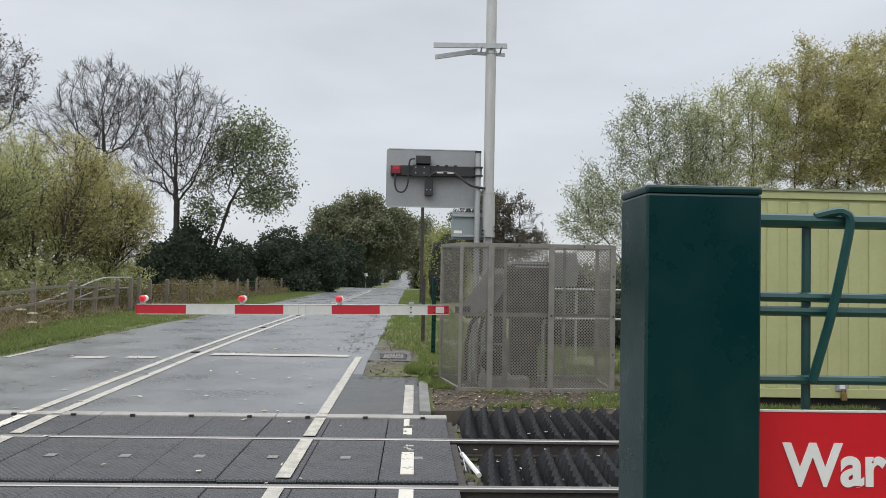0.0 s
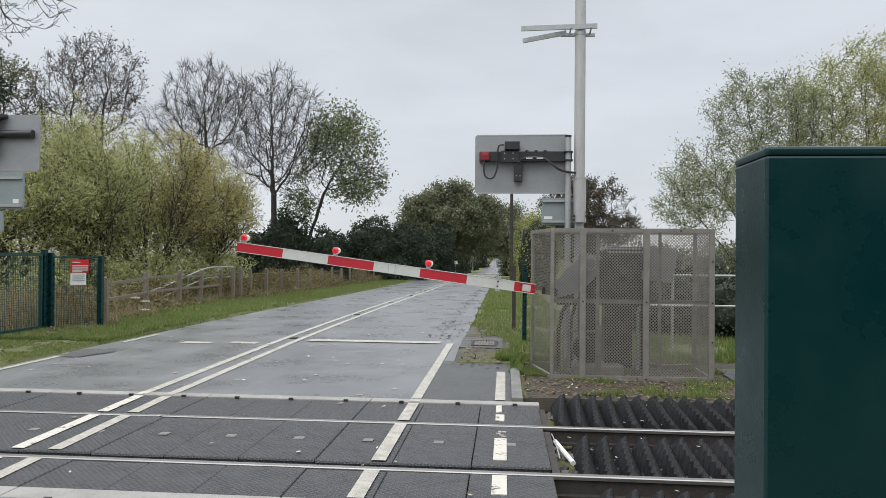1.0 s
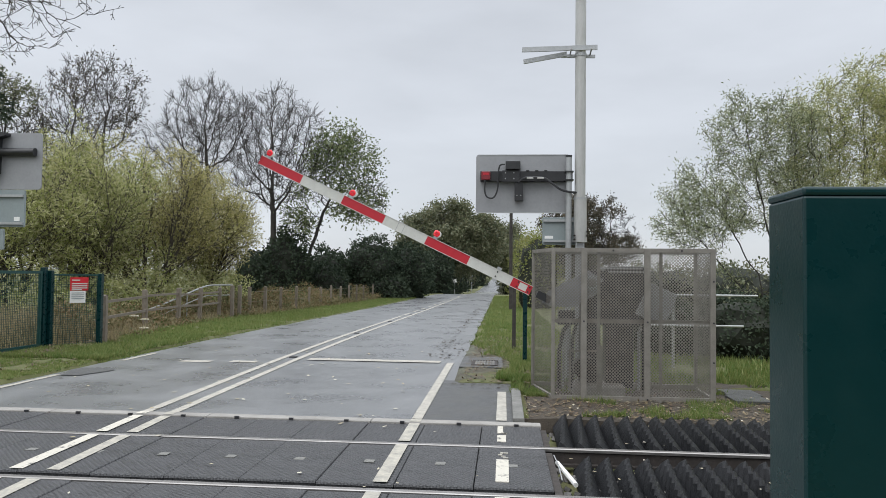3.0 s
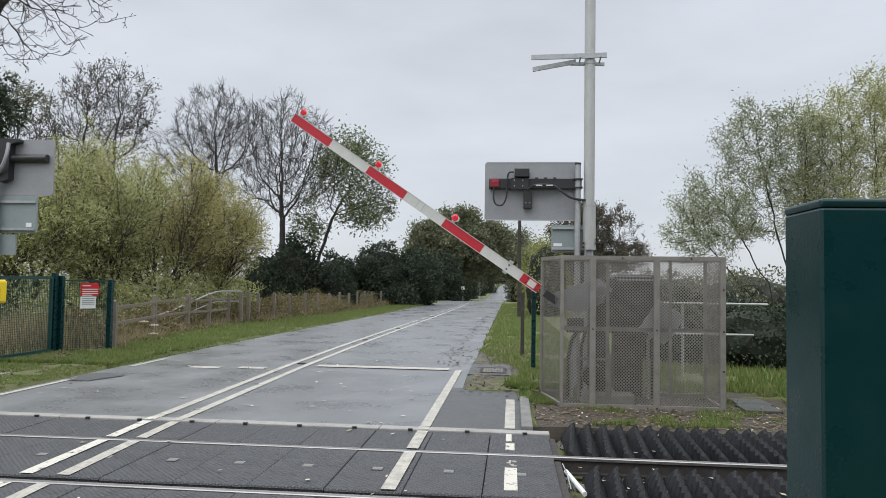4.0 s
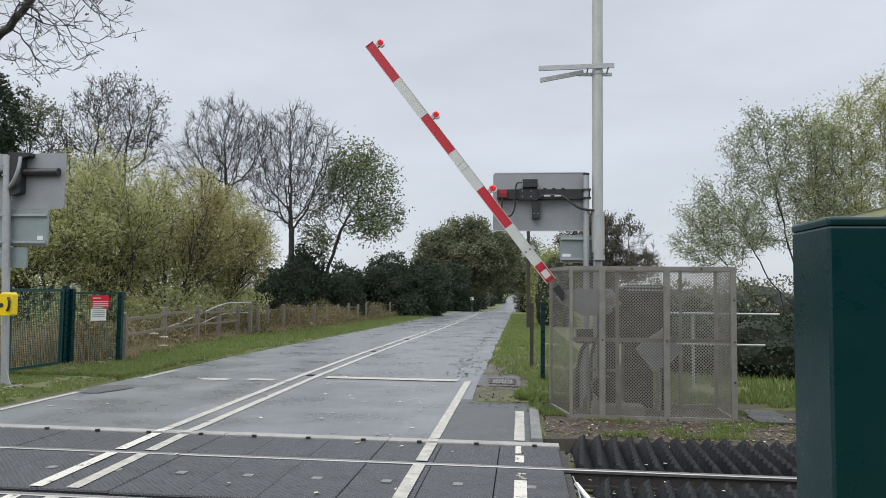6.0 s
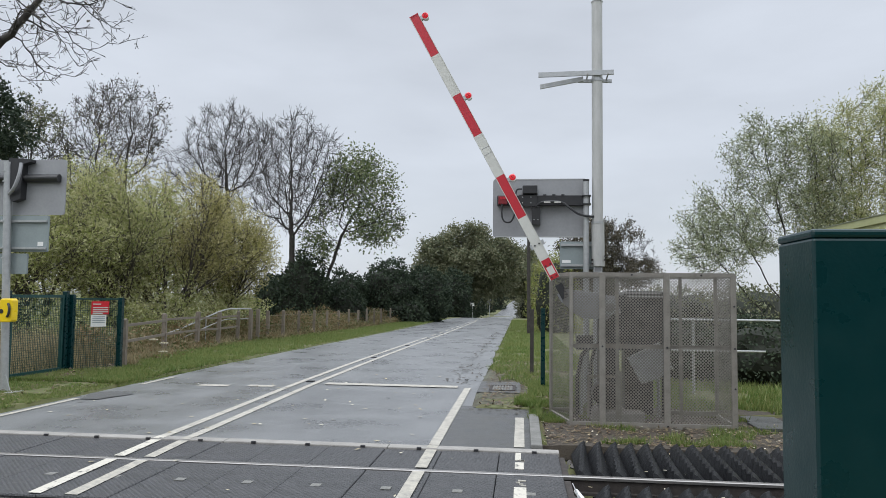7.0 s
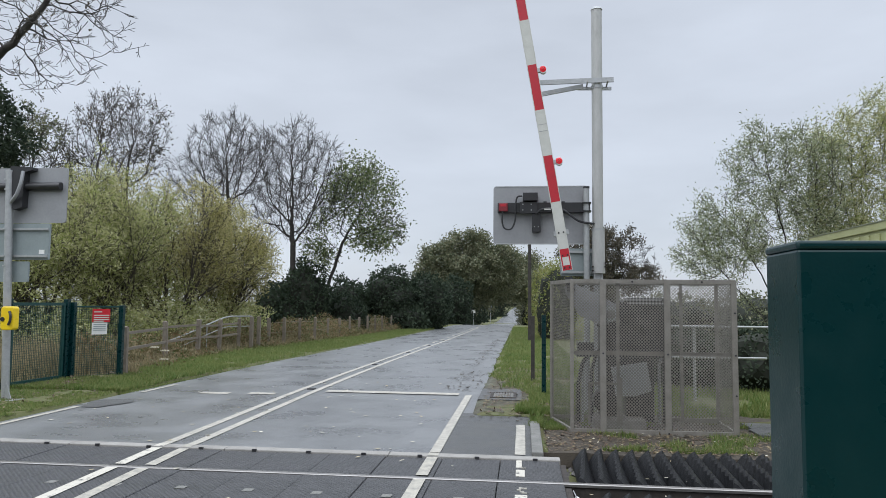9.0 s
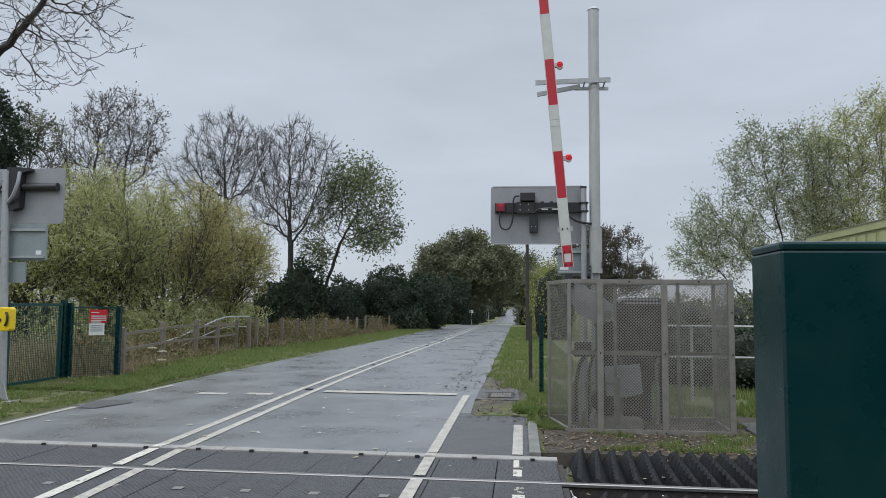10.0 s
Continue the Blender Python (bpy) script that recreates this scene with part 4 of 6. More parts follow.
def build_gates():
    g = thing("mesh_gate", "dark green welded mesh gate in a box frame", "gate")
    a, b, c = Vector((-9.88, 11.95, 0)), Vector((-9.83, 13.55, 0)), Vector((-9.15, 14.45, 0))
    for p, h, w in ((a, 1.70, 0.10), (b, 1.70, 0.10), (b + Vector((0.07, 0.12, 0)), 1.64, 0.09)):
        part("post", Shape().box(p.x - w / 2, p.y - w / 2, 0, p.x + w / 2, p.y + w / 2, h), M_GREEN, g, bevel=0.006)
    a2, b2 = a + Vector((0.0, 0.1, 0)), b - Vector((0.0, 0.1, 0))
    for z in (0.12, 1.60):
        part("gate_rail", Shape().bar((a2.x, a2.y, z), (b2.x, b2.y, z), 0.05, 0.06), M_GREENW, g)
    for p in (a2, b2):
        part("gate_stile", Shape().box(p.x - 0.025, p.y - 0.025, 0.12, p.x + 0.025, p.y + 0.025, 1.62), M_GREENW, g)
    part("infill_mesh", weld_mesh(Shape(), a2, b2, 0.15, 1.58, 0.046, 0.046, 0.0040), M_GREENW, g)
    f = thing("mesh_fence_panel", "dark green welded mesh fence panel with a red notice", "fence")
    b3 = b + Vector((0.07, 0.16, 0))
    part("post", Shape().box(c.x - 0.05, c.y - 0.05, 0, c.x + 0.05, c.y + 0.05, 1.58), M_GREEN, f, bevel=0.006)
    part("infill_mesh", weld_mesh(Shape(), b3, c, 0.06, 1.54, 0.046, 0.046, 0.0040), M_GREENW, f)
    part("top_rail", Shape().bar((b3.x, b3.y, 1.55), (c.x, c.y, 1.55), 0.03, 0.03), M_GREENW, f)
    n = thing("warning_notice", "red and white warning notice fixed to the mesh fence", "sign")
    u = (c - b3).normalized()
    nr = Vector((u.y, -u.x, 0))
    o = b3 + u * 0.34 + nr * 0.03

    def plate(name, x0, x1, z0, z1, lift, m):
        s = Shape()
        q = [o + u * x + nr * (lift + dd) for dd in (0, 0.004) for x in (x0, x1)]
        s.quad((*q[2][:2], z0), (*q[3][:2], z0), (*q[3][:2], z1), (*q[2][:2], z1))
        s.quad((*q[0][:2], z0), (*q[1][:2], z0), (*q[1][:2], z1), (*q[0][:2], z1))
        part(name, s, m, n)

    plate("red_plate", 0.0, 0.36, 1.22, 1.50, 0, M_RED)
    plate("white_plate", 0.0, 0.31, 0.96, 1.21, 0, M_WHITEP)
    for z, w in ((1.44, 0.16), (1.365, 0.31), (1.32, 0.31), (1.275, 0.31), (1.24, 0.2)):
        plate("text_bar", 0.03, 0.03 + w, z - 0.012, z + 0.010, 0.006, M_WHITE)
    for z in (1.17, 1.13, 1.09, 1.05):
        plate("text_bar", 0.03, 0.28, z - 0.007, z + 0.006, 0.006, M_BOX)
    # near mesh gate with its post
    p = thing("gate_post", "dark green box-section steel gate post with a flat cap", "gate post")
    part("post", Shape().box(-0.2365, 0.394, 0, -0.1455, 0.462, 1.7295), M_GREEN, p, bevel=0.002)
    part("cap", Shape().box(-0.2371, 0.3934, 1.7295, -0.1449, 0.4626, 1.736), M_GREEN, p, bevel=0.0022)
    part("hinge_stub", Shape().box(-0.146, 0.43, 1.695, -0.141, 0.47, 1.722), M_GREEN, p)
    ox, oz = 0.014, 0.022
    w = thing("mesh_fence_panel", "near dark green welded mesh panel with a bent wire", "fence", at=(ox, 0, oz))
    y = 0.445
    part("top_wire", Shape().tube([(-0.158, y, 1.692), (2.2, y, 1.692)], 0.0062, 8), M_GREENW, w, smooth=True)
    for z in (1.627, 1.615):
        part("twin_wire", Shape().tube([(-0.158, y, z), (2.2, y, z)], 0.0042, 8), M_GREENW, w, smooth=True)
    for z in (1.557, 1.36, 1.16, 0.96, 0.76, 0.56, 0.36, 0.16):
        part("cross_wire", Shape().tube([(-0.158, y, z), (2.2, y, z)], 0.004, 8), M_GREENW, w, smooth=True)
    for k in range(34):
        x = -0.0915 + k * 0.0755
        part("upright_wire", Shape().tube([(x, y + 0.007, 0.1), (x, y + 0.007, 1.69)], 0.0038, 8), M_GREENW, w, smooth=True)
    part("post", Shape().box(2.2, 0.395, 0, 2.3, 0.495, 1.71), M_GREEN, w, bevel=0.006)
    cable([(-0.089, y - 0.002, 1.696), (-0.076, y - 0.006, 1.6995), (-0.068, y - 0.008, 1.6995), (-0.0635, y - 0.010, 1.692), (-0.068, y - 0.010, 1.665), (-0.079, y - 0.010, 1.615), (-0.0945, y - 0.008, 1.557)], 0.0038, "bent_wire", w, M_GREENW)
    sg = thing("red_warning_sign", "red warning sign with white lettering wired to the mesh panel", "sign", at=(ox, 0, oz))
    part("plate", Shape().box(-0.150, y - 0.012, 1.20, 0.45, y - 0.009, 1.532), M_RED, sg)
    part("plate_edge", Shape().box(-0.150, y - 0.0125, 1.5322, 0.45, y - 0.0085, 1.5335), M_WHITE, sg)
    tc = bpy.data.curves.new("lettering", "FONT")
    tc.body, tc.size, tc.extrude = "Warning", 0.0505, 0.0003
    tc.offset = 0.0015
    tob = new("lettering", tc)
    tob.parent = sg
    tob.matrix_basis = pose(-0.1200, y - 0.0126, 1.4725, 90, 0, 0) @ Matrix.Diagonal((0.90, 0.96, 1, 1))
    tc.materials.append(M_WHITEP)


def fence_post(h):
    s = Shape().box(-0.06, -0.06, -0.3, 0.06, 0.06, h - 0.02)
    s.quad((-0.06, -0.06, h - 0.02), (0.06, -0.06, h - 0.02), (0.04, 0.02, h), (-0.04, 0.02, h)).quad((-0.06, 0.06, h - 0.02), (0.06, 0.06, h - 0.02), (0.04, 0.02, h), (-0.04, 0.02, h))
    return s


def build_wood_fence():
    f = thing("timber_fence", "weathered timber post and rail fence along the verge", "fence")
    rnd = random.Random(3)
    pts = [(-9.22, 14.75), (-10.38, 18.75), (-10.72, 21.45), (-10.82, 23.25), (-11.0, 25.35)]
    far = [(-10.66, 27.6), (-10.62, 29.3), (-10.55, 31.2), (-10.5, 33.4), (-10.5, 35.7), (-10.5, 38.0), (-10.5, 40.4), (-10.5, 42.8), (-10.5, 45.2), (-10.5, 47.6), (-10.5, 50), (-10.4, 53), (-10.4, 56)]
    gate = [(-10.72, 25.9), (-10.66, 26.5)]
    for run in (pts, far):
        for i, (x, y) in enumerate(run):
            o = part("post", fence_post(1.12 + rnd.uniform(-0.05, 0.05)), M_WOOD, f)
            o.location = (x, y, gz(y) + 0.03)
            o.rotation_euler = (radians(rnd.uniform(-2, 2)), radians(rnd.uniform(-2, 2)), rnd.uniform(0, 0.3))
            if i:
                px, py = run[i - 1]
                for z in (0.98, 0.58):
                    size = (0.035, 0.065) if run is pts else (0.012, 0.012)
                    part("rail" if run is pts else "wire", Shape().bar((px, py, gz(py) + z + rnd.uniform(-0.03, 0.03)), (x, y, gz(y) + z + rnd.uniform(-0.03, 0.03)), *size), M_WOOD, f)
    for x, y in gate:
        o = part("gate_post", fence_post(1.22), M_WOOD, f)
        o.location = (x, y, gz(y) + 0.03)
    h = thing("hogweed", "dry hogweed stems with three pale flower heads by the fence", "plant")
    for x, y, z in ((-9.48, 16.5, 0.54), (-9.21, 16.5, 0.46), (-9.17, 16.4, 0.26)):
        part("stem", Shape().tube([(-9.3, 16.5, 0), (x - 0.03, y, z * 0.6), (x, y, z)], 0.008, 5), M_DRY, h)
        head = Shape()
        for k in range(14):
            a, q = k * 2.4, 0.025 * math.sqrt(k)
            head.box(x + q * math.cos(a) - 0.022, y + q * math.sin(a) - 0.022, z + 0.01 - q * 0.2, x + q * math.cos(a) + 0.022, y + q * math.sin(a) + 0.022, z + 0.03 - q * 0.2)
        part("flower_head", head, M_LITTERP, h, "pale flat flower head")
    r = thing("tubular_handrail", "pale galvanised tubular handrail beyond the fence", "handrail")
    cable([(-11.62, 20.4, 0.32), (-11.35, 21.6, 0.56), (-11.25, 23.2, 0.88), (-11.1, 24.4, 1.12), (-11.0, 25.4, 1.14), (-11.0, 26.6, 1.12)], 0.026, "top_tube", r, M_GALV)
    cable([(-11.62, 20.4, 0.02), (-11.35, 21.6, 0.24), (-11.25, 23.2, 0.54), (-11.1, 24.4, 0.76), (-11.0, 25.4, 0.76), (-11.0, 26.6, 0.74)], 0.017, "lower_tube", r, M_GALV)
    for x, y, h in ((-11.35, 21.6, 0.56), (-11.25, 23.2, 0.88), (-11.0, 25.4, 1.13)):
        part("upright", Shape().tube([(x, y, -0.2), (x, y, h)], 0.019, 8), M_GALV, r, smooth=True)
    # green posts on the verge beyond the cage
    for x, y, h in ((-0.05, 13.2, 1.50), (-0.22, 15.5, 1.45)):
        o = part("marker_post", Shape().box(-0.04, -0.04, -0.2, 0.04, 0.04, h), M_GREEN if y < 14 else M_BARKD, bevel=0.005)
        o.location = (x, y, gz(y))
        tagged(o, "dark green steel post standing in the verge" if y < 14 else "dark weathered post standing in the verge", "post", group="verge posts")
    rl = thing("metal_handrail", "white two-bar metal handrail beside the hedge", "handrail")
    for z in (1.33, 0.78):
        part("bar", Shape().tube([(1.4, 13.0, z), (4.1 if z > 1 else 3.85, 13.0, z)], 0.020, 8), M_GALV, rl, smooth=True)
    for x in (1.4, 2.62):
        part("upright", Shape().tube([(x, 13.03, 0), (x, 13.03, 1.35)], 0.026, 8), M_GALV, rl, smooth=True)


def build_cabin():
    c = thing("equipment_cabin", "olive green ribbed steel equipment cabin with a padlocked flap", "cabin")
    x0, y0, x1, y1, zt = 4.0, 8.8, 10.5, 11.3, 2.76
    s = Shape().box(x0, y0, 0.12, x1, y1, zt)
    part("body", s, M_CABIN, c)
    for k in range(24):
        x = x0 + 0.12 + k * 0.27
        part("rib", Shape().slab([(x, 0.22), (x + 0.16, 0.22), (x + 0.16, 2.62), (x, 2.62)], y0 - 0.018, y0 + 0.001), M_CABIN, c, bevel=0.006)
    for k in range(9):
        y = y0 + 0.1 + k * 0.27
        part("side_rib", Shape().box(x0 - 0.018, y, 0.22, x0 + 0.001, y + 0.16, 2.62), M_CABIN, c, bevel=0.006)
    part("roof_rail", Shape().box(x0 - 0.03, y0 - 0.03, 2.66, x1, y0 + 0.0, zt).box(x0 - 0.03, y0, 2.66, x0, y1, zt), M_CABIN, c, bevel=0.006)
    roof = Shape()
    for k in range(48):
        a, b = x0 - 0.04 + k * 0.14, x0 - 0.04 + (k + 1) * 0.14
        z = zt + (0.035 if k % 2 else 0.012)
        roof.box(a, y0 - 0.05, zt, b, y1 + 0.05, z)
    part("roof", roof, M_ROOF, c)
    part("base_rail", Shape().box(x0 - 0.02, y0 - 0.025, 0.10, x1, y0 + 0.0, 0.22), M_CABIN, c, bevel=0.004)
    part("footing", Shape().box(x0 + 0.05, y0 + 0.05, -0.2, x1 - 0.05, y1 - 0.05, 0.12), M_BASE_GAPSHADE, c)
    h = part("hasp", Shape().box(5.02, y0 - 0.05, 0.20, 5.16, y0 - 0.019, 0.30), M_GALV, c)
    part("padlock", Shape().box(5.08, y0 - 0.07, 0.08, 5.15, y0 - 0.04, 0.17).tube([(5.09, y0 - 0.055, 0.17), (5.09, y0 - 0.055, 0.22), (5.14, y0 - 0.055, 0.22), (5.14, y0 - 0.055, 0.17)], 0.008, 6), M_BRASS, h, "brass padlock")
    part("hasp_label", Shape().box(5.06, y0 - 0.054, 0.22, 5.13, y0 - 0.0505, 0.28), M_WHITEP, h)


def build_far_things():
    p = thing("utility_pole", "dark timber utility pole on the far verge", "utility pole")
    part("shaft", Shape().tube([(-0.07, 38, gz(38) - 0.2), (-0.09, 38, 5.6)], 0.10, 10, 0.085), M_BARKD, p, smooth=True)
    part("step_iron", Shape().box(-0.22, 37.92, 5.2, 0.06, 38.08, 5.26), M_BLACK, p)
    s = thing("far_road_sign", "small white roadside marker on a post", "sign")
    part("post", Shape().box(-8.12, 110.0, -1.9, -8.05, 110.1, 0.8), M_GALV, s)
    part("plate", Shape().box(-8.4, 109.93, 0.3, -7.8, 109.99, 0.8), M_WHITEP, s)
    t = thing("far_road_sign", "pale rectangular road sign on two posts far down the road", "sign")
    part("plate", Shape().box(-8.9, 160.0, 0.4, -7.4, 160.1, 2.6), M_PLATE, t)
    for x in (-8.6, -7.7):
        part("post", Shape().box(x - 0.07, 160.1, -2.9, x + 0.07, 160.22, 2.5), M_GALV, t)


build_cage()
ARM = build_arm()
build_signal()
build_left_signal()
build_gates()
build_wood_fence()
build_cabin()
build_far_things()


# ---- trees, hedges and grass ----
def frame_of(d):
    a = np.array((0.0, 0.0, 1.0)) if abs(d[2]) < 0.9 else np.array((1.0, 0.0, 0.0))
    u = np.cross(d, a)
    u /= np.linalg.norm(u)
    return u, np.cross(d, u)


def grow(r, segs, tips, p, d, length, radius, level, kids, spread, up, ratio, wob, start):
    """One branch in short pieces, with side branches; ends are kept for the leaves."""
    n = 5 if level == 0 else (4 if level == 1 else 3)
    last = level == len(kids)
    turn = r.uniform(0, 2 * math.pi)
    for i in range(n):
        d = d + r.normal(0, wob, 3) + np.array((0, 0, up))
        d /= np.linalg.norm(d)
        q = p + d * (length / n)
        ra, rb = radius * (1 - 0.72 * i / n), radius * (1 - 0.72 * (i + 1) / n)
        segs.append((p, q, ra, rb, level))
        if last or (level == len(kids) - 1 and i > 0):
            tips.append((q, d))
        p = q
        f = (i + 1) / n
        if not last and f >= start[min(level, len(start) - 1)]:
            steps = sum(1 for j in range(n) if (j + 1) / n >= start[min(level, len(start) - 1)])
            c = kids[level] / steps
            for _ in range(int(c) + (r.random() < c - int(c))):
                u, v = frame_of(d)
                turn += 2.4 if level < 2 else r.uniform(0, 6.28)
                a, s = turn + r.normal(0, 0.25), math.radians(spread[min(level, len(spread) - 1)]) * r.uniform(0.6, 1.25)
                nd = d * math.cos(s) + (u * math.cos(a) + v * math.sin(a)) * math.sin(s)
                grow(r, segs, tips, p, nd, length * ratio[min(level, len(ratio) - 1)] * r.uniform(0.7, 1.15) * (1.25 - 0.55 * f), rb * 0.72, level + 1, kids, spread, up, ratio, wob, start)


def wood_mesh(segs, material, name, thin=0.0):
    v, f = [], []
    for p, q, ra, rb, level in segs:
        n = 7 if level == 0 else (5 if level == 1 else 3)
        d = (q - p) / max(1e-6, np.linalg.norm(q - p))
        u, w = frame_of(d)
        i = len(v)
        for c, rad in ((p, ra), (q, rb)):
            rad = max(rad, thin)
            for k in range(n):
                a = 2 * math.pi * k / n
                v.append(tuple(c + (u * math.cos(a) + w * math.sin(a)) * rad))
        f += [(i + k, i + (k + 1) % n, i + n + (k + 1) % n, i + n + k) for k in range(n)]
    me = bpy.data.meshes.new(name)
    me.from_pydata(v, [], f)
    me.materials.append(material)
    me.shade_smooth()
    return me


def leaf_mesh(r, centres, dirs, length, width, material, name, droop=0.3):
    """Pointed leaves, each a small folded blade, as one mesh."""
    n = len(centres)
    d = dirs * 0.5 + r.normal(0, 0.75, (n, 3)) + np.array((0, 0, -droop))
    d /= np.linalg.norm(d, axis=1)[:, None]
    side = np.cross(d, r.normal(0, 1, (n, 3)))
    side /= np.linalg.norm(side, axis=1)[:, None]
    up = np.cross(side, d)
    ln = (length * r.uniform(0.6, 1.3, n))[:, None]
    wd = (width * r.uniform(0.7, 1.2, n))[:, None]
    v = np.stack([centres, centres + d * ln * 0.5 + side * wd * 0.5 + up * wd * 0.18, centres + d * ln, centres + d * ln * 0.5 - side * wd * 0.5 + up * wd * 0.18], 1).reshape(-1, 3)
    me = bpy.data.meshes.new(name)
    me.vertices.add(4 * n)
    me.vertices.foreach_set("co", v.ravel())
    me.loops.add(4 * n)
    me.loops.foreach_set("vertex_index", np.arange(4 * n))
    me.polygons.add(n)
    me.polygons.foreach_set("loop_start", np.arange(n) * 4)
    me.update(calc_edges=True)
    me.materials.append(material)
    return me


def tree(name, label, seed, at, height, kids, spread, ratio, up=0.05, wob=0.10, trunk=0.16, start=(0.35, 0.25, 0.2), lean=(0, 0), stems=1, stem_spread=0.0, leaves=0, leaf=(0.1, 0.035), leaf_mat=None, bark=None, jitter=0.25, thin=0.008, leaf_from=0.0, group="", cat="tree", droop=0.3, first=0.62):
    r = np.random.RandomState(seed)
    base = np.array((at[0], at[1], gz(at[1]) - 0.1))
    segs, tips = [], []
    for k in range(stems):
        d = np.array((lean[0], lean[1], 1.0)) + (np.array((*r.normal(0, stem_spread, 2), 0)) if stems > 1 else 0)
        d /= np.linalg.norm(d)
        p = np.array((*r.normal(0, 0.12 * height / 6, 2), 0.0)) if stems > 1 else np.zeros(3)
        grow(r, segs, tips, p, d, height * first * (r.uniform(0.75, 1.1) if stems > 1 else 1), trunk, 0, kids, spread, up, ratio, wob, start)
    top = max(s[1][2] for s in segs)
    k = height / top
    segs = [(a * k, b * k, ra, rb, lv) for a, b, ra, rb, lv in segs]
    ob = thing(name, label, cat, group)
    ob.location = base
    for nm, some in (("trunk", [q for q in segs if q[4] < 2]), ("branchwork", [q for q in segs if q[4] >= 2])):
        w = new(nm, wood_mesh(some, bark or M_BARK, nm, thin))
        w.parent = ob
    if leaves:
        tp = np.array([t[0] * k for t in tips])
        td = np.array([t[1] for t in tips])
        keep = tp[:, 2] > leaf_from * height
        tp, td = tp[keep], td[keep]
        idx = r.randint(0, len(tp), leaves)
        # leaves gather on some twigs more than on others
        idx = np.where(r.random_sample(leaves) < 0.5, idx, r.randint(0, len(tp), leaves) // 3 * 3)
        c = tp[np.clip(idx, 0, len(tp) - 1)] + r.normal(0, jitter, (leaves, 3))
        c[:, 2] = np.maximum(c[:, 2], 0.1)
        o = new("crown", leaf_mesh(r, c, td[np.clip(idx, 0, len(tp) - 1)], leaf[0], leaf[1], leaf_mat, "crown", droop))
        o.parent = ob
    return ob


def bush(name, label, seed, blobs, n, leaf, leaf_mat, cat="bush", core=True, twigs=0, twig_mat=None, rough=0.22):
    """A dense shrub: leaves in a broken shell over several masses, round a near-black core that paints the shade
    within.
    """
    r = np.random.RandomState(seed)
    ob = thing(name, label, cat)
    x0, y0 = blobs[0][0], blobs[0][1]
    ob.location = (x0, y0, gz(y0))
    vol = np.array([(b[3] * b[4]) ** 0.9 for b in blobs])
    pick = r.choice(len(blobs), n, p=vol / vol.sum())
    b = np.array(blobs)[pick]
    d = r.normal(0, 1, (n, 3))
    d /= np.linalg.norm(d, axis=1)[:, None]
    lump = np.array([noise.noise(Vector(q) * 2.3 + Vector((s, 0, 0))) + 0.5 * noise.noise(Vector(q) * 6 + Vector((s, 3, 0))) for q, s in zip(d, pick * 7.3 + seed)])
    rad = 0.93 + rough * lump + r.normal(0, 0.05, n)
    c = b[:, :3] + d * np.stack([b[:, 3], b[:, 3], b[:, 4]], 1) * rad[:, None] - np.array((x0, y0, 0))
    c[:, 2] = np.maximum(c[:, 2], 0.03)
    for k in range(len(blobs)):
        own = pick == k
        o = new("foliage", leaf_mesh(r, c[own], d[own], leaf[0], leaf[1], leaf_mat, "foliage", 0.2))
        o.parent = ob
    # added solid cores, coloured as the shade between the leaves
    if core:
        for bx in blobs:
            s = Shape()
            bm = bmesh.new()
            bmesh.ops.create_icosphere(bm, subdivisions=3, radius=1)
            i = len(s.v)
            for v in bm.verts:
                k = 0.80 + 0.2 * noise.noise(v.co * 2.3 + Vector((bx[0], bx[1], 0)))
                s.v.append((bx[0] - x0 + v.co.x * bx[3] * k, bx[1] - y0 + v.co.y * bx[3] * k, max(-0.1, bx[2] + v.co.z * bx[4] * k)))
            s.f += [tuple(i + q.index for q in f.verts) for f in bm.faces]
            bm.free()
            part("shade_core", s, M_CORE_SHADE, ob, smooth="raw")
    if twigs:
        segs = []
        for k in range(twigs):
            q = c[r.randint(n)]
            dd = np.array((r.normal(0, 0.35), r.normal(0, 0.35), 1.0))
            segs.append((q, q + dd * r.uniform(0.3, 0.9), 0.012, 0.005, 2))
        w = new("twigs", wood_mesh(segs, twig_mat or M_BARK, "twigs"))
        w.parent = ob
    return ob


def colonise(r, stems, pull, step, kill, up, wob):
    """Branches that grow from the stems towards points of the crown until each point is reached: nodes and their parents."""
    nodes, parent = [], []
    for stem in stems:
        last = -1
        for p, q in zip(stem, stem[1:]):
            p, q = np.array(p, float), np.array(q, float)
            n = max(1, int(np.linalg.norm(q - p) / step))
            for k in range(n + (q is stem[-1])):
                w = r.normal(0, wob * step * 0.5, 3) if last >= 0 else 0
                nodes.append(p + (q - p) * k / n + w)
                parent.append(last)
                last = len(nodes) - 1
    d = np.linalg.norm(pull[:, None] - np.array(nodes)[None], axis=2)
    near, dist = d.argmin(1), d.min(1)
    alive, kids = dist > kill, {}
    for _ in range(160):
        live = np.nonzero(alive)[0]
        if not len(live):
            break
        fresh = []
        for i in np.unique(near[live]):
            own = live[near[live] == i]
            if kids.get(i, 0) > 3:
                alive[own] = False
                continue
            way = pull[own] - nodes[i]
            way = (way / np.linalg.norm(way, axis=1)[:, None]).mean(0) + np.array((0, 0, up)) + r.normal(0, wob, 3)
            way /= max(1e-6, np.linalg.norm(way))
            fresh.append((i, nodes[i] + way * step))
            kids[i] = kids.get(i, 0) + 1
        for i, p in fresh:
            parent.append(int(i))
            nodes.append(p)
            d = np.linalg.norm(pull - p, axis=1)
            closer = d < dist
            near[closer], dist[closer] = len(nodes) - 1, d[closer]
        alive &= dist > kill
    return np.array(nodes), parent


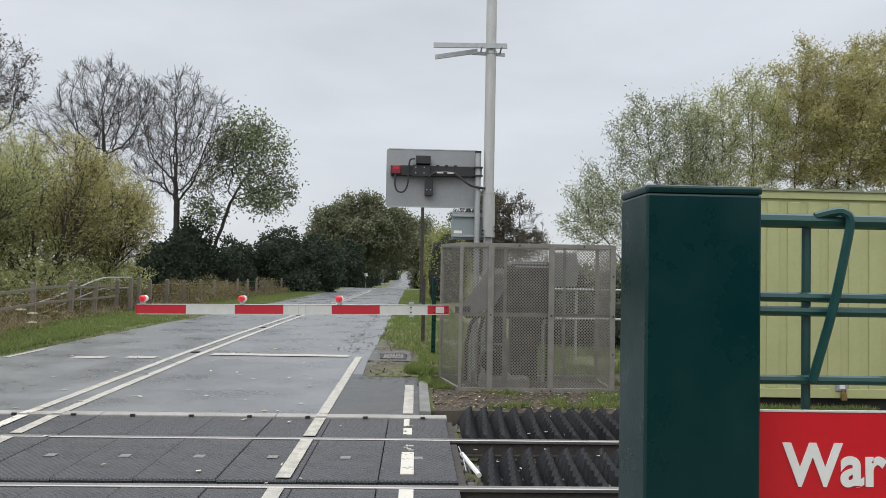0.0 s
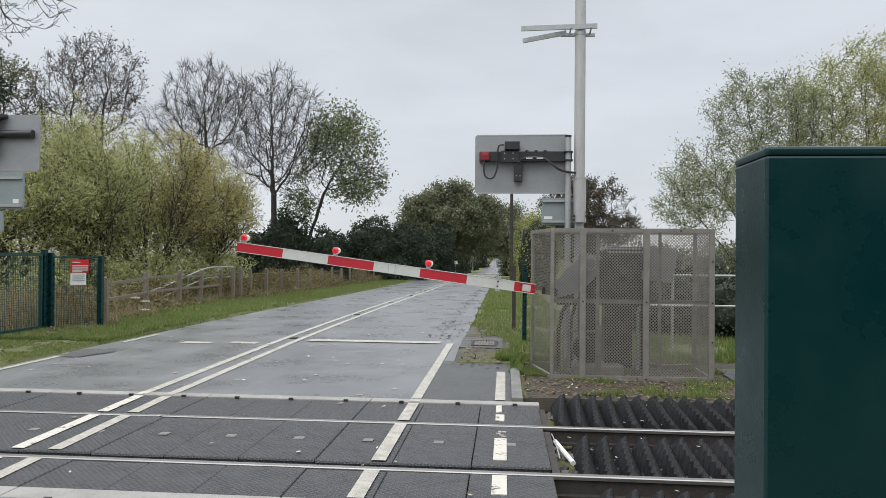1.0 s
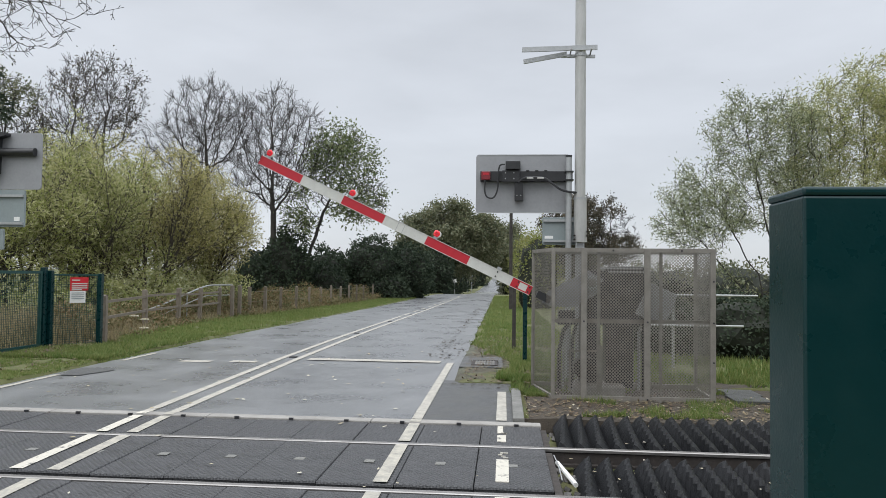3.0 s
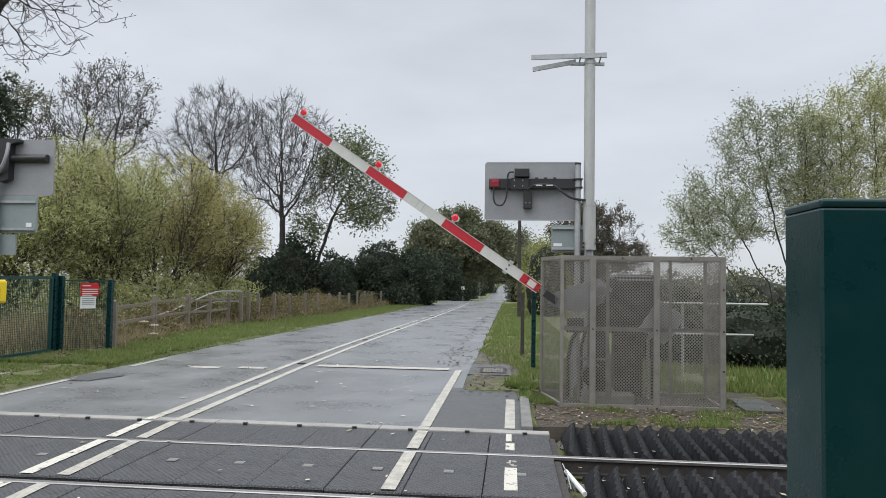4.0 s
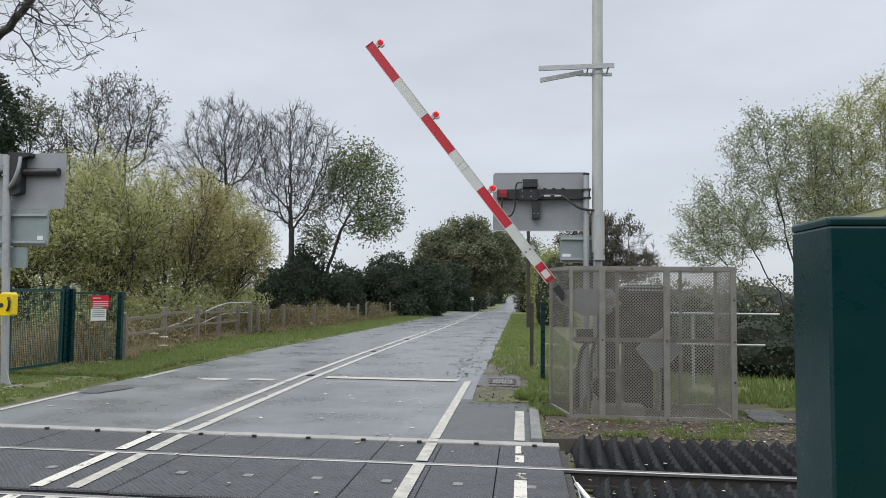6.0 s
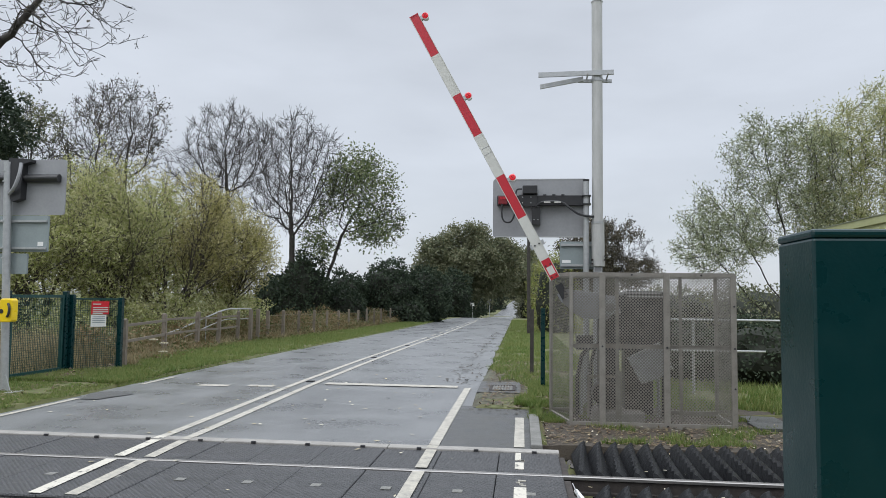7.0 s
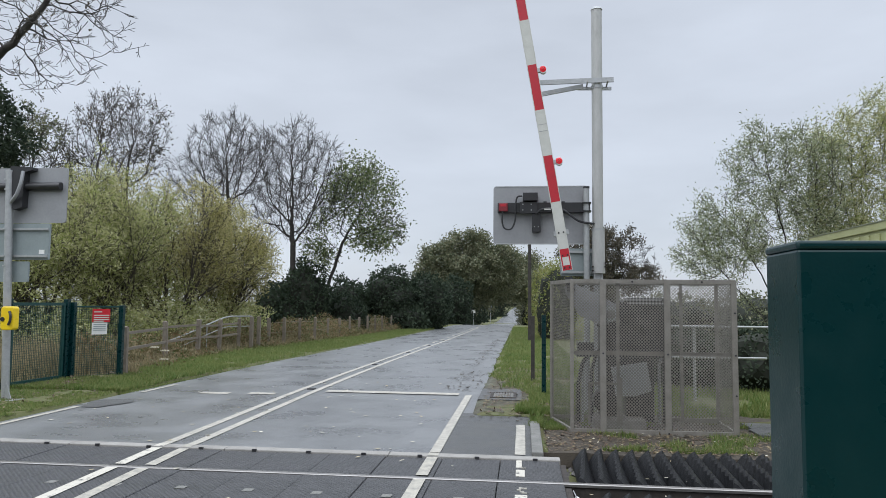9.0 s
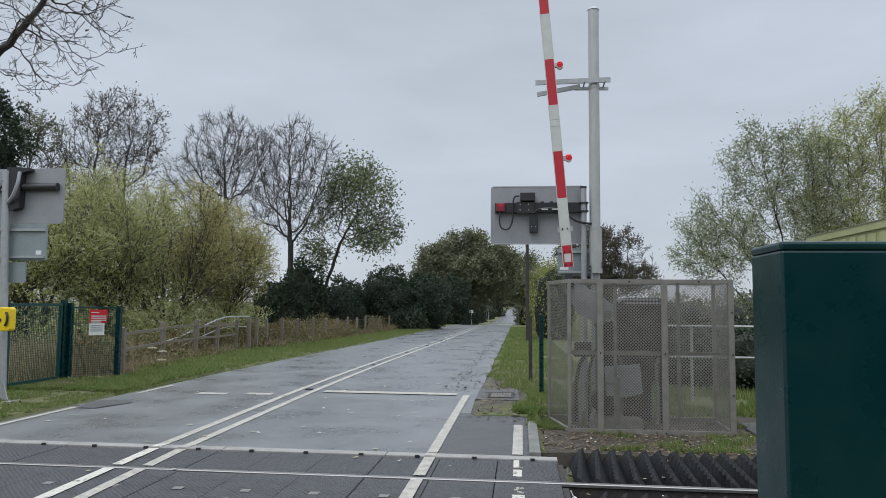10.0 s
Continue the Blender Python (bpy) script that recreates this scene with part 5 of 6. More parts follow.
def crown_tree(name, label, seed, base, stems, blobs, points, step=0.4, kill=0.75, up=0.12, wob=0.12, tip=0.010, swell=2.3, most=0.3, twigs=2, twig=0.55, twig_up=0.25, thin=0.009, bark=None, leaves=0, leaf=(0.1, 0.05), leaf_mat=None, jitter=0.1, droop=0.3, share=1.0, cat="tree", group=""):
    """A tree whose limbs fork until they fill the masses of its crown (x, y, z, half width, half height), with twigs and leaves at the ends."""
    r = np.random.RandomState(seed)
    vol = np.array([b[3] ** 2 * b[4] for b in blobs]) ** 0.8
    b = np.array(blobs)[r.choice(len(blobs), points, p=vol / vol.sum())]
    d = r.normal(0, 1, (points, 3))
    d *= (r.random_sample(points) ** 0.42 / np.linalg.norm(d, axis=1))[:, None]
    pull = b[:, :3] + d * np.stack([b[:, 3], b[:, 3], b[:, 4]], 1)
    nodes, parent = colonise(r, stems, pull, step, kill, up, wob)
    n = len(nodes)
    area, ends = np.zeros(n), np.ones(n, bool)
    for i in range(n - 1, -1, -1):
        area[i] = max(area[i], tip ** swell)
        if parent[i] >= 0:
            area[parent[i]] += area[i]
            ends[parent[i]] = False
    rad = np.minimum(area ** (1 / swell), most)
    origin = np.array((base[0], base[1], gz(base[1]) - 0.1))
    segs, tips = [], []
    for i in range(n):
        if parent[i] < 0:
            continue
        p, q = nodes[parent[i]] - origin, nodes[i] - origin
        ra = min(rad[parent[i]], rad[i] * 1.35)
        segs.append((p, q, ra, rad[i], 0 if rad[i] > 0.06 else (1 if rad[i] > 0.028 else 2)))
        if rad[i] > tip * 3.2:
            continue
        way = (q - p) / max(1e-6, np.linalg.norm(q - p))
        for _ in range(twigs + 2 * bool(ends[i])):
            t = way + r.normal(0, 0.42, 3) + np.array((0, 0, twig_up))
            t /= np.linalg.norm(t)
            ln = twig * r.uniform(0.5, 1.2)
            m = q + t * ln * 0.5
            t2 = t + r.normal(0, 0.25, 3) + np.array((0, 0, twig_up * 0.5))
            e = m + t2 / np.linalg.norm(t2) * ln * 0.5
            segs += [(q, m, tip * 0.8, tip * 0.65, 2), (m, e, tip * 0.65, tip * 0.45, 2)]
            t3 = t + r.normal(0, 0.6, 3)
            segs.append((m, m + t3 / np.linalg.norm(t3) * ln * 0.4, tip * 0.6, tip * 0.4, 2))
            tips += [(m, t), (e, t2)]
    ob = thing(name, label, cat, group)
    ob.location = origin
    for nm, some in (("trunk", [q for q in segs if q[4] < 2]), ("branchwork", [q for q in segs if q[4] >= 2])):
        new(nm, wood_mesh(some, bark or M_BARK, nm, thin)).parent = ob
    if leaves:
        tp, td = np.array([t[0] for t in tips]), np.array([t[1] for t in tips])
        bare = np.array([noise.noise(Vector(q) * 0.45 + Vector((seed, 0, 0))) for q in tp])
        ok = np.nonzero(bare > np.quantile(bare, 1 - share))[0]
        idx = ok[r.randint(0, len(ok), leaves)]
        c = tp[idx] + r.normal(0, jitter, (leaves, 3))
        new("crown", leaf_mesh(r, c, td[idx], leaf[0], leaf[1], leaf_mat, "crown", droop)).parent = ob
    return ob


def build_trees():
    W = dict(kids=(7, 6, 5), spread=(28, 34, 38), ratio=(0.52, 0.5, 0.5), up=0.07, wob=0.12, trunk=0.07, start=(0.25, 0.2, 0.2), stem_spread=0.30)
    thicket = ((-17.5, 18.5, 6.6, 11), (-16.0, 21.0, 6.9, 12), (-14.6, 23.2, 6.5, 13), (-14.0, 26.0, 6.9, 14), (-13.7, 30.0, 6.3, 15), (-17.8, 26.5, 7.6, 17), (-19.0, 31.5, 7.6, 18))
    for k, (x, y, h, sd) in enumerate(thicket):
        tree("willow_shrub", "olive-green and yellowing willow shrub with thin pale leaves behind the fence", sd, (x, y), h, stems=9, leaves=21000, leaf=(0.16, 0.040), leaf_mat=M_WILLOWY if k in (3, 4) else M_WILLOW, bark=M_BARK, jitter=0.13, group="roadside willow shrubs", cat="shrub", **W)
    bare = dict(bark=M_BARKD, group="bare trees")
    crown_tree("bare_tree", "tall leafless grey-brown tree with fine twigs behind the shrubs", 21, (-19.6, 44), [[(-19.6, 44, -0.5), (-19.5, 44, 5.0), (-19.6, 44, 7.0)]],
               [(-19.6, 44, 11.1, 3.2, 3.0), (-20.6, 44, 9.6, 3.2, 2.4)], 1300, 0.36, 0.52, up=0.10, most=0.30, tip=0.011, swell=1.85, twigs=3, twig=0.8, twig_up=0.35, **bare)
    crown_tree("bare_tree", "tall leafless grey-brown tree forking above a short trunk", 22, (-15.1, 44), [[(-15.1, 44, -0.5), (-15.2, 44, 2.5), (-15.25, 44, 5.2)]],
               [(-15.1, 44, 10.2, 3.2, 3.3), (-15.3, 44, 7.8, 3.1, 2.2)], 1400, 0.36, 0.52, up=0.12, most=0.32, tip=0.011, swell=1.85, twigs=3, twig=0.8, twig_up=0.35, **bare)
    crown_tree("bare_tree", "half-bare dark tree with ivy-tufted limbs and few leaves", 23, (-22.0, 36), [[(-21.8, 36, -0.5), (-21.7, 36, 4.5), (-22.2, 36, 7.6)], [(-21.8, 36, 0.3), (-23.2, 36.2, 4.5), (-24.0, 36.2, 8.0)]],
               [(-22.5, 36, 10.6, 2.7, 2.8), (-24.6, 36, 9.2, 1.6, 2.0)], 1000, 0.36, 0.54, up=0.14, most=0.26, tip=0.011, swell=1.8, twigs=3, twig=0.7, leaves=1900, leaf=(0.15, 0.09), leaf_mat=M_RUSSET, jitter=0.16, share=0.45, **bare)
    crown_tree("bare_tree", "thin half-bare tree with dull leaves beside the dark evergreen", 24, (-27.6, 36), [[(-27.6, 36, -0.5), (-27.7, 36, 7.5)]],
               [(-27.8, 36, 9.9, 2.4, 2.5)], 600, 0.36, 0.56, up=0.12, most=0.2, tip=0.010, swell=2.0, twigs=3, twig=0.7, leaves=2600, leaf=(0.17, 0.10), leaf_mat=M_OAK, jitter=0.12, share=0.6, **bare)
    crown_tree("leaning_tree", "leaning dark tree with clusters of pale green leaves", 25, (-13.5, 45), [[(-13.5, 45, -0.5), (-13.2, 45, 2.6), (-12.1, 45, 6.0)], [(-13.5, 45, 0.3), (-14.2, 45.2, 3.0)]],
               [(-11.0, 45, 8.6, 2.3, 2.7), (-10.3, 45, 6.7, 2.3, 1.9), (-12.6, 45, 7.4, 1.6, 2.2), (-14.0, 45.2, 4.9, 1.4, 1.7)], 1000, 0.36, 0.54, up=0.05, most=0.26, tip=0.010, swell=2.0, twigs=2, twig=0.7, twig_up=-0.05,
               bark=M_BARKD, leaves=8200, leaf=(0.20, 0.12), leaf_mat=M_PALE, jitter=0.30, share=0.66)
    # near tree beyond the left verge, whose branches hang in
    crown_tree("overhanging_tree", "large bare tree with dark branches reaching over the verge", 31, (-13.4, 13), [[(-13.4, 13, -0.5), (-12.9, 13, 4.6), (-11.6, 13, 6.45), (-10.95, 13, 7.0), (-10.3, 13, 7.8), (-9.9, 13, 8.7)]],
               [(-9.7, 13, 7.5, 1.75, 0.75), (-10.6, 13, 6.6, 1.35, 0.75), (-9.5, 13, 6.9, 0.7, 0.6), (-10.6, 13, 6.4, 0.9, 0.7), (-11.0, 13, 8.6, 2.2, 1.2)], 380, 0.20, 0.34, up=-0.03, wob=0.16, tip=0.0075, swell=1.9, most=0.09, twigs=1, twig=0.34, twig_up=0.22, thin=0.0058,
               bark=M_BARKD, leaves=500, leaf=(0.07, 0.04), leaf_mat=M_RUSSET, jitter=0.03, share=0.2)
    bush("evergreen_bush", "dark evergreen crown beside the road signal", 41, ((-18.6, 21.5, 7.4, 1.25, 1.7), (-19.6, 22.5, 4.0, 2.0, 3.5)), 18000, (0.18, 0.09), M_IVY, core=False, rough=0.6)
    # ivy-clad mass left of the road
    bush("ivy_bush", "dense dark ivy-covered hedge mass beside the road", 42, ((-14.5, 44.2, 1.9, 1.6, 2.7), (-12.4, 46.5, 0.9, 1.5, 1.6), (-16.3, 45.0, 1.2, 1.6, 1.9)), 15000, (0.20, 0.13), M_IVY, rough=0.4)
    bush("ivy_bush", "dense dark rounded ivy mass beside the road", 43, ((-11.5, 58, 2.3, 2.6, 2.6), (-8.95, 60, 2.1, 2.3, 2.5), (-10.2, 57, 0.7, 2.0, 1.5)), 20000, (0.22, 0.15), M_IVY, rough=0.35)
    bush("ivy_bush", "dense dark ivy-covered hedge mass beside the road", 44, ((-14.7, 56, 1.9, 1.9, 2.1), (-18.8, 54, 1.6, 2.6, 2.0)), 12000, (0.22, 0.15), M_IVY, rough=0.4)
    crown_tree("roadside_tree", "broad dull green tree arching over the far road", 51, (-8.8, 98), [[(-8.8, 98, -2), (-8.8, 98, 2.0)], [(-8.8, 98, 0), (-11.5, 97, 2.4)]],
               [(-8.2, 98, 6.4, 5.4, 5.0), (-3.6, 99, 6.2, 3.0, 4.0), (-12.0, 97, 5.6, 3.4, 4.2), (-6.0, 98, 3.6, 2.6, 3.0)], 900, 0.7, 1.0, most=0.35, tip=0.016, twigs=2, twig=1.0, thin=0.014,
               bark=M_BARKD, leaves=42000, leaf=(0.36, 0.22), leaf_mat=M_OAK, jitter=0.38, share=0.92)
    bush("ivy_bush", "dense dark shrub under the roadside tree", 45, ((-11.0, 80, 1.6, 2.4, 2.9), (-8.9, 88, 2.2, 2.2, 3.2), (-13.5, 82, 1.6, 2.8, 2.8)), 18000, (0.3, 0.2), M_IVY, rough=0.4)
    crown_tree("roadside_tree", "broad dull green tree arching over the far road", 52, (-8.4, 122), [[(-8.4, 122, -3), (-8.2, 122, 3)]],
               [(-6.0, 122, 6.0, 5.2, 4.8), (-2.6, 121, 6.4, 3.6, 3.8)], 600, 0.8, 1.2, most=0.35, tip=0.018, twigs=2, twig=1.1, thin=0.016,
               bark=M_BARKD, leaves=24000, leaf=(0.42, 0.26), leaf_mat=M_OAK, jitter=0.45)
    bush("far_hedge", "tall dark hedge closing over the far road", 46, ((-10.4, 118, 2.0, 2.6, 4.5), (-10.6, 132, 2.5, 2.6, 5.5), (-10.8, 150, 2.5, 3.0, 6.0), (-10.4, 180, 3.0, 3.4, 7.5), (-9.5, 230, 5.0, 4.6, 9.0)), 14000, (0.45, 0.3), M_IVY)
    bush("far_hedge", "tall dark hedge closing over the far road", 47, ((2.0, 128, 2.0, 3.4, 5.5), (2.4, 150, 3.0, 4.0, 7.0), (3.2, 180, 4.0, 5.0, 8.5), (5.0, 240, 6.0, 7.0, 10.0)), 14000, (0.45, 0.3), M_OAK)
    tree("roadside_tree", "broad dull green tree arching over the far road", 57, (2.2, 118), 11.6, kids=(9, 7, 6), spread=(46, 40, 40), ratio=(0.68, 0.55, 0.5), up=0.03, trunk=0.3, start=(0.25, 0.2, 0.2), leaves=20000, leaf=(0.38, 0.24), leaf_mat=M_OAK, jitter=0.75, bark=M_BARKD, first=0.5)
    # unseen hedges, added to close the place behind the near approach and darken reflections
    bush("unseen_hedge", "unseen hedge added behind the near approach to block sky light", 58, tuple((x, -9.0, 2.0, 2.6, 4.4) for x in (2.5, 6.5, 10.5, 14.5, 18.5)), 9000, (0.3, 0.2), M_OAK)
    bush("unseen_hedge", "unseen hedge added behind the near approach to block sky light", 59, tuple((x, -9.0, 2.0, 2.6, 4.4) for x in (-12, -16, -20, -24, -28)), 9000, (0.3, 0.2), M_OAK)
    # right of the road
    bush("hedge_bush", "yellow-green hawthorn hedge on the far verge", 48, ((1.4, 41, 1.6, 1.3, 3.0), (1.9, 47, 1.8, 1.5, 3.0), (2.2, 55, 1.9, 1.7, 3.2), (2.4, 66, 2.2, 2.0, 3.6), (2.4, 80, 2.4, 2.2, 4.0)), 20000, (0.15, 0.08), M_HEDGEY, rough=0.55)
    crown_tree("dark_thorn", "dark thorn tree with russet twigs beyond the cage", 53, (4.9, 46), [[(4.9, 46, -0.5), (5.0, 46, 1.5)], [(4.9, 46, 0.2), (3.6, 47, 1.8)]],
               [(4.6, 46, 4.4, 2.2, 2.6), (6.6, 46, 4.0, 1.7, 2.0), (3.2, 47, 4.2, 1.4, 2.6)], 900, 0.32, 0.46, up=0.02, tip=0.011, twigs=2, twig=0.5, thin=0.010,
               bark=M_BARKD, leaves=24000, leaf=(0.13, 0.08), leaf_mat=M_RUSSET, jitter=0.13, share=0.7)
    bush("understorey", "olive bramble and willow undergrowth below the shrubs", 55, ((-15.0, 19.0, 0.8, 1.9, 1.6), (-14.4, 21.6, 0.9, 1.9, 1.9), (-14.0, 24.6, 0.9, 1.9, 2.0), (-14.2, 27.6, 0.9, 1.9, 2.1), (-14.6, 30.8, 0.9, 1.9, 2.0), (-17.5, 17.5, 1.0, 2.4, 1.9), (-14.6, 34.0, 0.5, 1.6, 1.2), (-13.2, 18.6, 0.5, 1.0, 0.9), (-13.1, 21.0, 0.6, 1.1, 1.0), (-12.9, 23.6, 0.6, 1.1, 1.1), (-12.7, 26.2, 0.6, 1.1, 1.1), (-12.6, 29.0, 0.6, 1.2, 1.1)), 34000, (0.15, 0.05), M_WILLOW, core=False, rough=0.5)
    bush("far_wood", "distant dark wood closing the end of the road", 56, tuple((x, 440 + 6 * math.sin(x), 8.0, 11.0, 19.0 + 3 * math.sin(x * 0.7)) for x in range(-40, 50, 11)), 20000, (1.3, 0.9), M_OAK, cat="wood")
    R = dict(step=0.24, kill=0.34, up=0.16, wob=0.10, tip=0.0058, most=0.07, twigs=2, twig=0.42, twig_up=0.12, thin=0.0052, bark=M_BARKD, jitter=0.11, group="silver willows")
    crown_tree("silver_willow", "feathery silver-green willow with upright thin stems", 61, (6.9, 19.5), [[(6.8, 19.5, -0.3), (6.3, 19.5, 2.0)], [(6.8, 19.5, 0), (6.8, 19.4, 2.4)], [(6.8, 19.5, 0), (5.8, 19.6, 1.6)], [(6.8, 19.5, 0), (7.3, 19.6, 2.4)]],
               [(5.1, 19.5, 3.5, 1.35, 1.0), (5.9, 19.5, 5.0, 0.85, 1.5), (4.5, 19.5, 2.9, 0.8, 0.6), (7.0, 19.5, 4.6, 1.1, 1.9)], 900, leaves=26000, leaf=(0.11, 0.024), leaf_mat=M_SILVER, **R)
    crown_tree("silver_willow", "feathery olive-green willow with upright thin stems", 62, (8.6, 20.0), [[(8.4, 20, -0.3), (8.1, 20, 2.2)], [(8.4, 20, 0), (8.8, 20, 2.4)], [(8.4, 20, 0), (9.4, 20.1, 2.4)]],
               [(8.0, 20, 4.9, 1.0, 2.1), (9.2, 20, 5.6, 1.1, 2.0), (8.6, 20, 3.6, 1.6, 1.2)], 850, leaves=31000, leaf=(0.11, 0.026), leaf_mat=M_WILLOW, **R)
    crown_tree("silver_willow", "broad dense olive willow crown above the cabin", 63, (12.0, 20.5), [[(12.2, 20.5, -0.3), (11.0, 20.5, 2.6)], [(12.2, 20.5, 0), (12.4, 20.5, 2.8)], [(12.2, 20.5, 0), (13.8, 20.5, 2.6)]],
               [(11.2, 20.5, 6.7, 1.0, 2.3), (12.0, 20.5, 5.8, 2.0, 2.2), (13.6, 20.5, 6.5, 2.2, 2.4), (15.6, 20.5, 5.2, 2.0, 2.4)], 1300, leaves=110000, leaf=(0.12, 0.030), leaf_mat=M_WILLOWY, **R)
    bush("clipped_hedge", "low dark green bramble hedge behind the handrail", 49, ((3.0, 15.4, 0.5, 1.0, 0.75), (4.4, 15.2, 0.5, 1.1, 0.85), (5.9, 15.3, 0.55, 1.1, 0.9), (7.4, 15.5, 0.5, 1.2, 0.95), (9.2, 15.6, 0.5, 1.3, 1.0)), 15000, (0.09, 0.055), M_IVY)
    bush("far_field_hedge", "olive field hedge behind the willows", 50, ((5.2, 27, 0.9, 2.2, 1.4), (8.2, 27, 0.9, 2.4, 1.5), (11.6, 27, 0.9, 2.6, 1.5), (15, 27, 0.9, 2.6, 1.6)), 14000, (0.14, 0.08), M_OAK)


def blades(name, label, seed, n, place, height, material, lean=0.35, width=0.006, cat="grass"):
    """Upright thin blades, one triangle each."""
    r = np.random.RandomState(seed)
    pts = place(r, n)
    n = len(pts)
    h = height * r.uniform(0.4, 1.25, n)
    a = r.uniform(0, 2 * math.pi, n)
    s = np.stack([np.cos(a), np.sin(a), np.zeros(n)], 1) * (width * r.uniform(0.6, 1.4, n))[:, None]
    t = pts + np.stack([r.normal(0, lean, n) * h, r.normal(0, lean, n) * h, h], 1)
    v = np.stack([pts - s, pts + s, t], 1).reshape(-1, 3)
    me = bpy.data.meshes.new(name)
    me.vertices.add(3 * n)
    me.vertices.foreach_set("co", v.ravel())
    me.loops.add(3 * n)
    me.loops.foreach_set("vertex_index", np.arange(3 * n))
    me.polygons.add(n)
    me.polygons.foreach_set("loop_start", np.arange(n) * 3)
    me.update(calc_edges=True)
    me.materials.append(material)
    return tagged(new(name, me), label, cat, kind="stuff")


def scatter(x_of, y0, y1, clump=-0.35):
    """Points on the land between two edges x_of(y), from y0 to y1, thinning with distance."""
    def place(r, n):
        y = y0 + (y1 - y0) * r.random_sample(n) ** 1.7
        lo, hi = np.array([x_of(q) for q in y]).T
        x = lo + (hi - lo) * r.random_sample(n)
        keep = np.array([noise.noise((a * 0.9, b * 0.9, 7)) + 0.5 * noise.noise((a * 3.1, b * 3.1, 2)) > clump for a, b in zip(x, y)])
        x, y = x[keep], y[keep]
        return np.stack([x, y, [ground_height(a, b) - 0.01 for a, b in zip(x, y)]], 1)
    return place


FENCE_Y, FENCE_X = (9, 13.5, 14.5, 18.7, 23, 25.5, 27, 60), (-10.0, -10.0, -9.4, -10.4, -10.9, -11.1, -10.75, -10.6)


def fence_x(y):
    return float(np.interp(y, FENCE_Y, FENCE_X))


def build_grass():
    left_edge = lambda y: (fence_x(y) + 0.1, (-7.58 - 0.07 * math.sin(y * 1.3)) + road_x(y) if y > 14.2 else -7.58 - 0.04 * math.sin(y * 2.3))
    blades("verge_grass", "short green verge grass beside the road", 1, 120000, scatter(left_edge, 12.0, 70, -0.36), 0.10, M_BLADE, width=0.010)
    blades("verge_grass", "thin mossy grass in front of the green gate", 21, 60000, scatter(left_edge, 8.3, 14.4, -0.32), 0.045, M_BLADE, width=0.008)
    blades("verge_grass", "short green verge grass beside the road", 2, 70000, scatter(lambda y: ((-1.15 if y > 15.5 else (-0.75 if y > 14.3 else -0.4)) + road_x(y) + 0.15 * math.sin(y * 2.1), 1.2), 10.9, 70, -0.28), 0.11, M_BLADE, width=0.011)
    blades("verge_grass", "rough green grass round the guard cage", 3, 14000, scatter(lambda y: (-0.32, 0.25), 9.9, 13.8, -0.1), 0.10, M_BLADE, width=0.010)
    blades("verge_grass", "rough green grass behind the guard cage", 4, 30000, scatter(lambda y: (0.4, 8.0), 10.4, 15.0, -0.15), 0.14, M_BLADE, width=0.013)
    blades("verge_grass", "rough green grass beside the mats", 5, 26000, scatter(lambda y: (0.9 + 0.5 * math.sin(y * 5), 5.5), 8.62, 9.9, -0.05), 0.11, M_BLADE, width=0.009)
    blades("dry_stalks", "brown dead stalks and reeds behind the fence", 6, 15000, scatter(lambda y: (fence_x(y) - 2.4, fence_x(y) - 0.3), 15.0, 60, -0.05), 0.62, M_DRY, lean=0.22, width=0.010, cat="stalks")
    blades("dry_stalks", "brown dead stalks behind the green gate", 7, 9000, scatter(lambda y: (-13.5, fence_x(y) - 0.15), 10.5, 17.0), 0.8, M_DRY, lean=0.2, width=0.008, cat="stalks")
    blades("dry_stalks", "brown dead grass leaning round the fence posts", 23, 8000, scatter(lambda y: (fence_x(y) - 0.3, fence_x(y) + 0.45), 15.0, 58, 0.0), 0.30, M_DRY, lean=0.35, width=0.008, cat="stalks")
    r = np.random.RandomState(9)
    n = 44000
    y = 15 + 45 * r.random_sample(n) ** 1.2
    x = np.array([fence_x(q) for q in y]) - 0.65 + r.normal(0, 0.30, n) - 0.5 * r.random_sample(n)
    z = np.array([gz(q) for q in y]) + 0.05 + r.random_sample(n) * (0.40 + 0.25 * (y > 27) + 0.75 * np.array([max(0, noise.noise((a * 0.7, b * 0.7, 2)) + 0.3) for a, b in zip(x, y)]))
    me = leaf_mesh(r, np.stack([x, y, z], 1), np.zeros((n, 3)), 0.09, 0.05, M_BRAMBLE, "bramble")
    tagged(new("bramble", me), "brown and green bramble growing through the fence", "bramble", kind="stuff")
    n = 15000
    y = 16 + 44 * r.random_sample(n) ** 0.8
    x = np.array([fence_x(q) for q in y]) + 0.22 + r.normal(0, 0.22, n)
    rise = np.array([max(0.05, noise.noise((a * 0.8, b * 0.6, 5)) + 0.25) for a, b in zip(x, y)])
    z = np.array([gz(q) for q in y]) + 0.04 + r.random_sample(n) * rise * (0.45 + 0.5 * (y > 27))
    me = leaf_mesh(r, np.stack([x, y, z], 1), np.zeros((n, 3)), 0.10, 0.05, M_BRAMBLE, "bramble_front")
    tagged(new("bramble", me), "low brown bramble spilling over the verge grass", "bramble", kind="stuff")

    def flat_leaves(name, label, seed, n, xa, xb, ya, yb, z, size, m):
        r = np.random.RandomState(seed)
        x, y = r.uniform(xa, xb, n), r.uniform(ya, yb, n)
        d = np.stack([r.normal(0, 1, n), r.normal(0, 1, n), r.normal(0.1, 0.08, n)], 1)
        d /= np.linalg.norm(d, axis=1)[:, None]
        side = np.cross(d, np.array((0, 0, 1.0)))
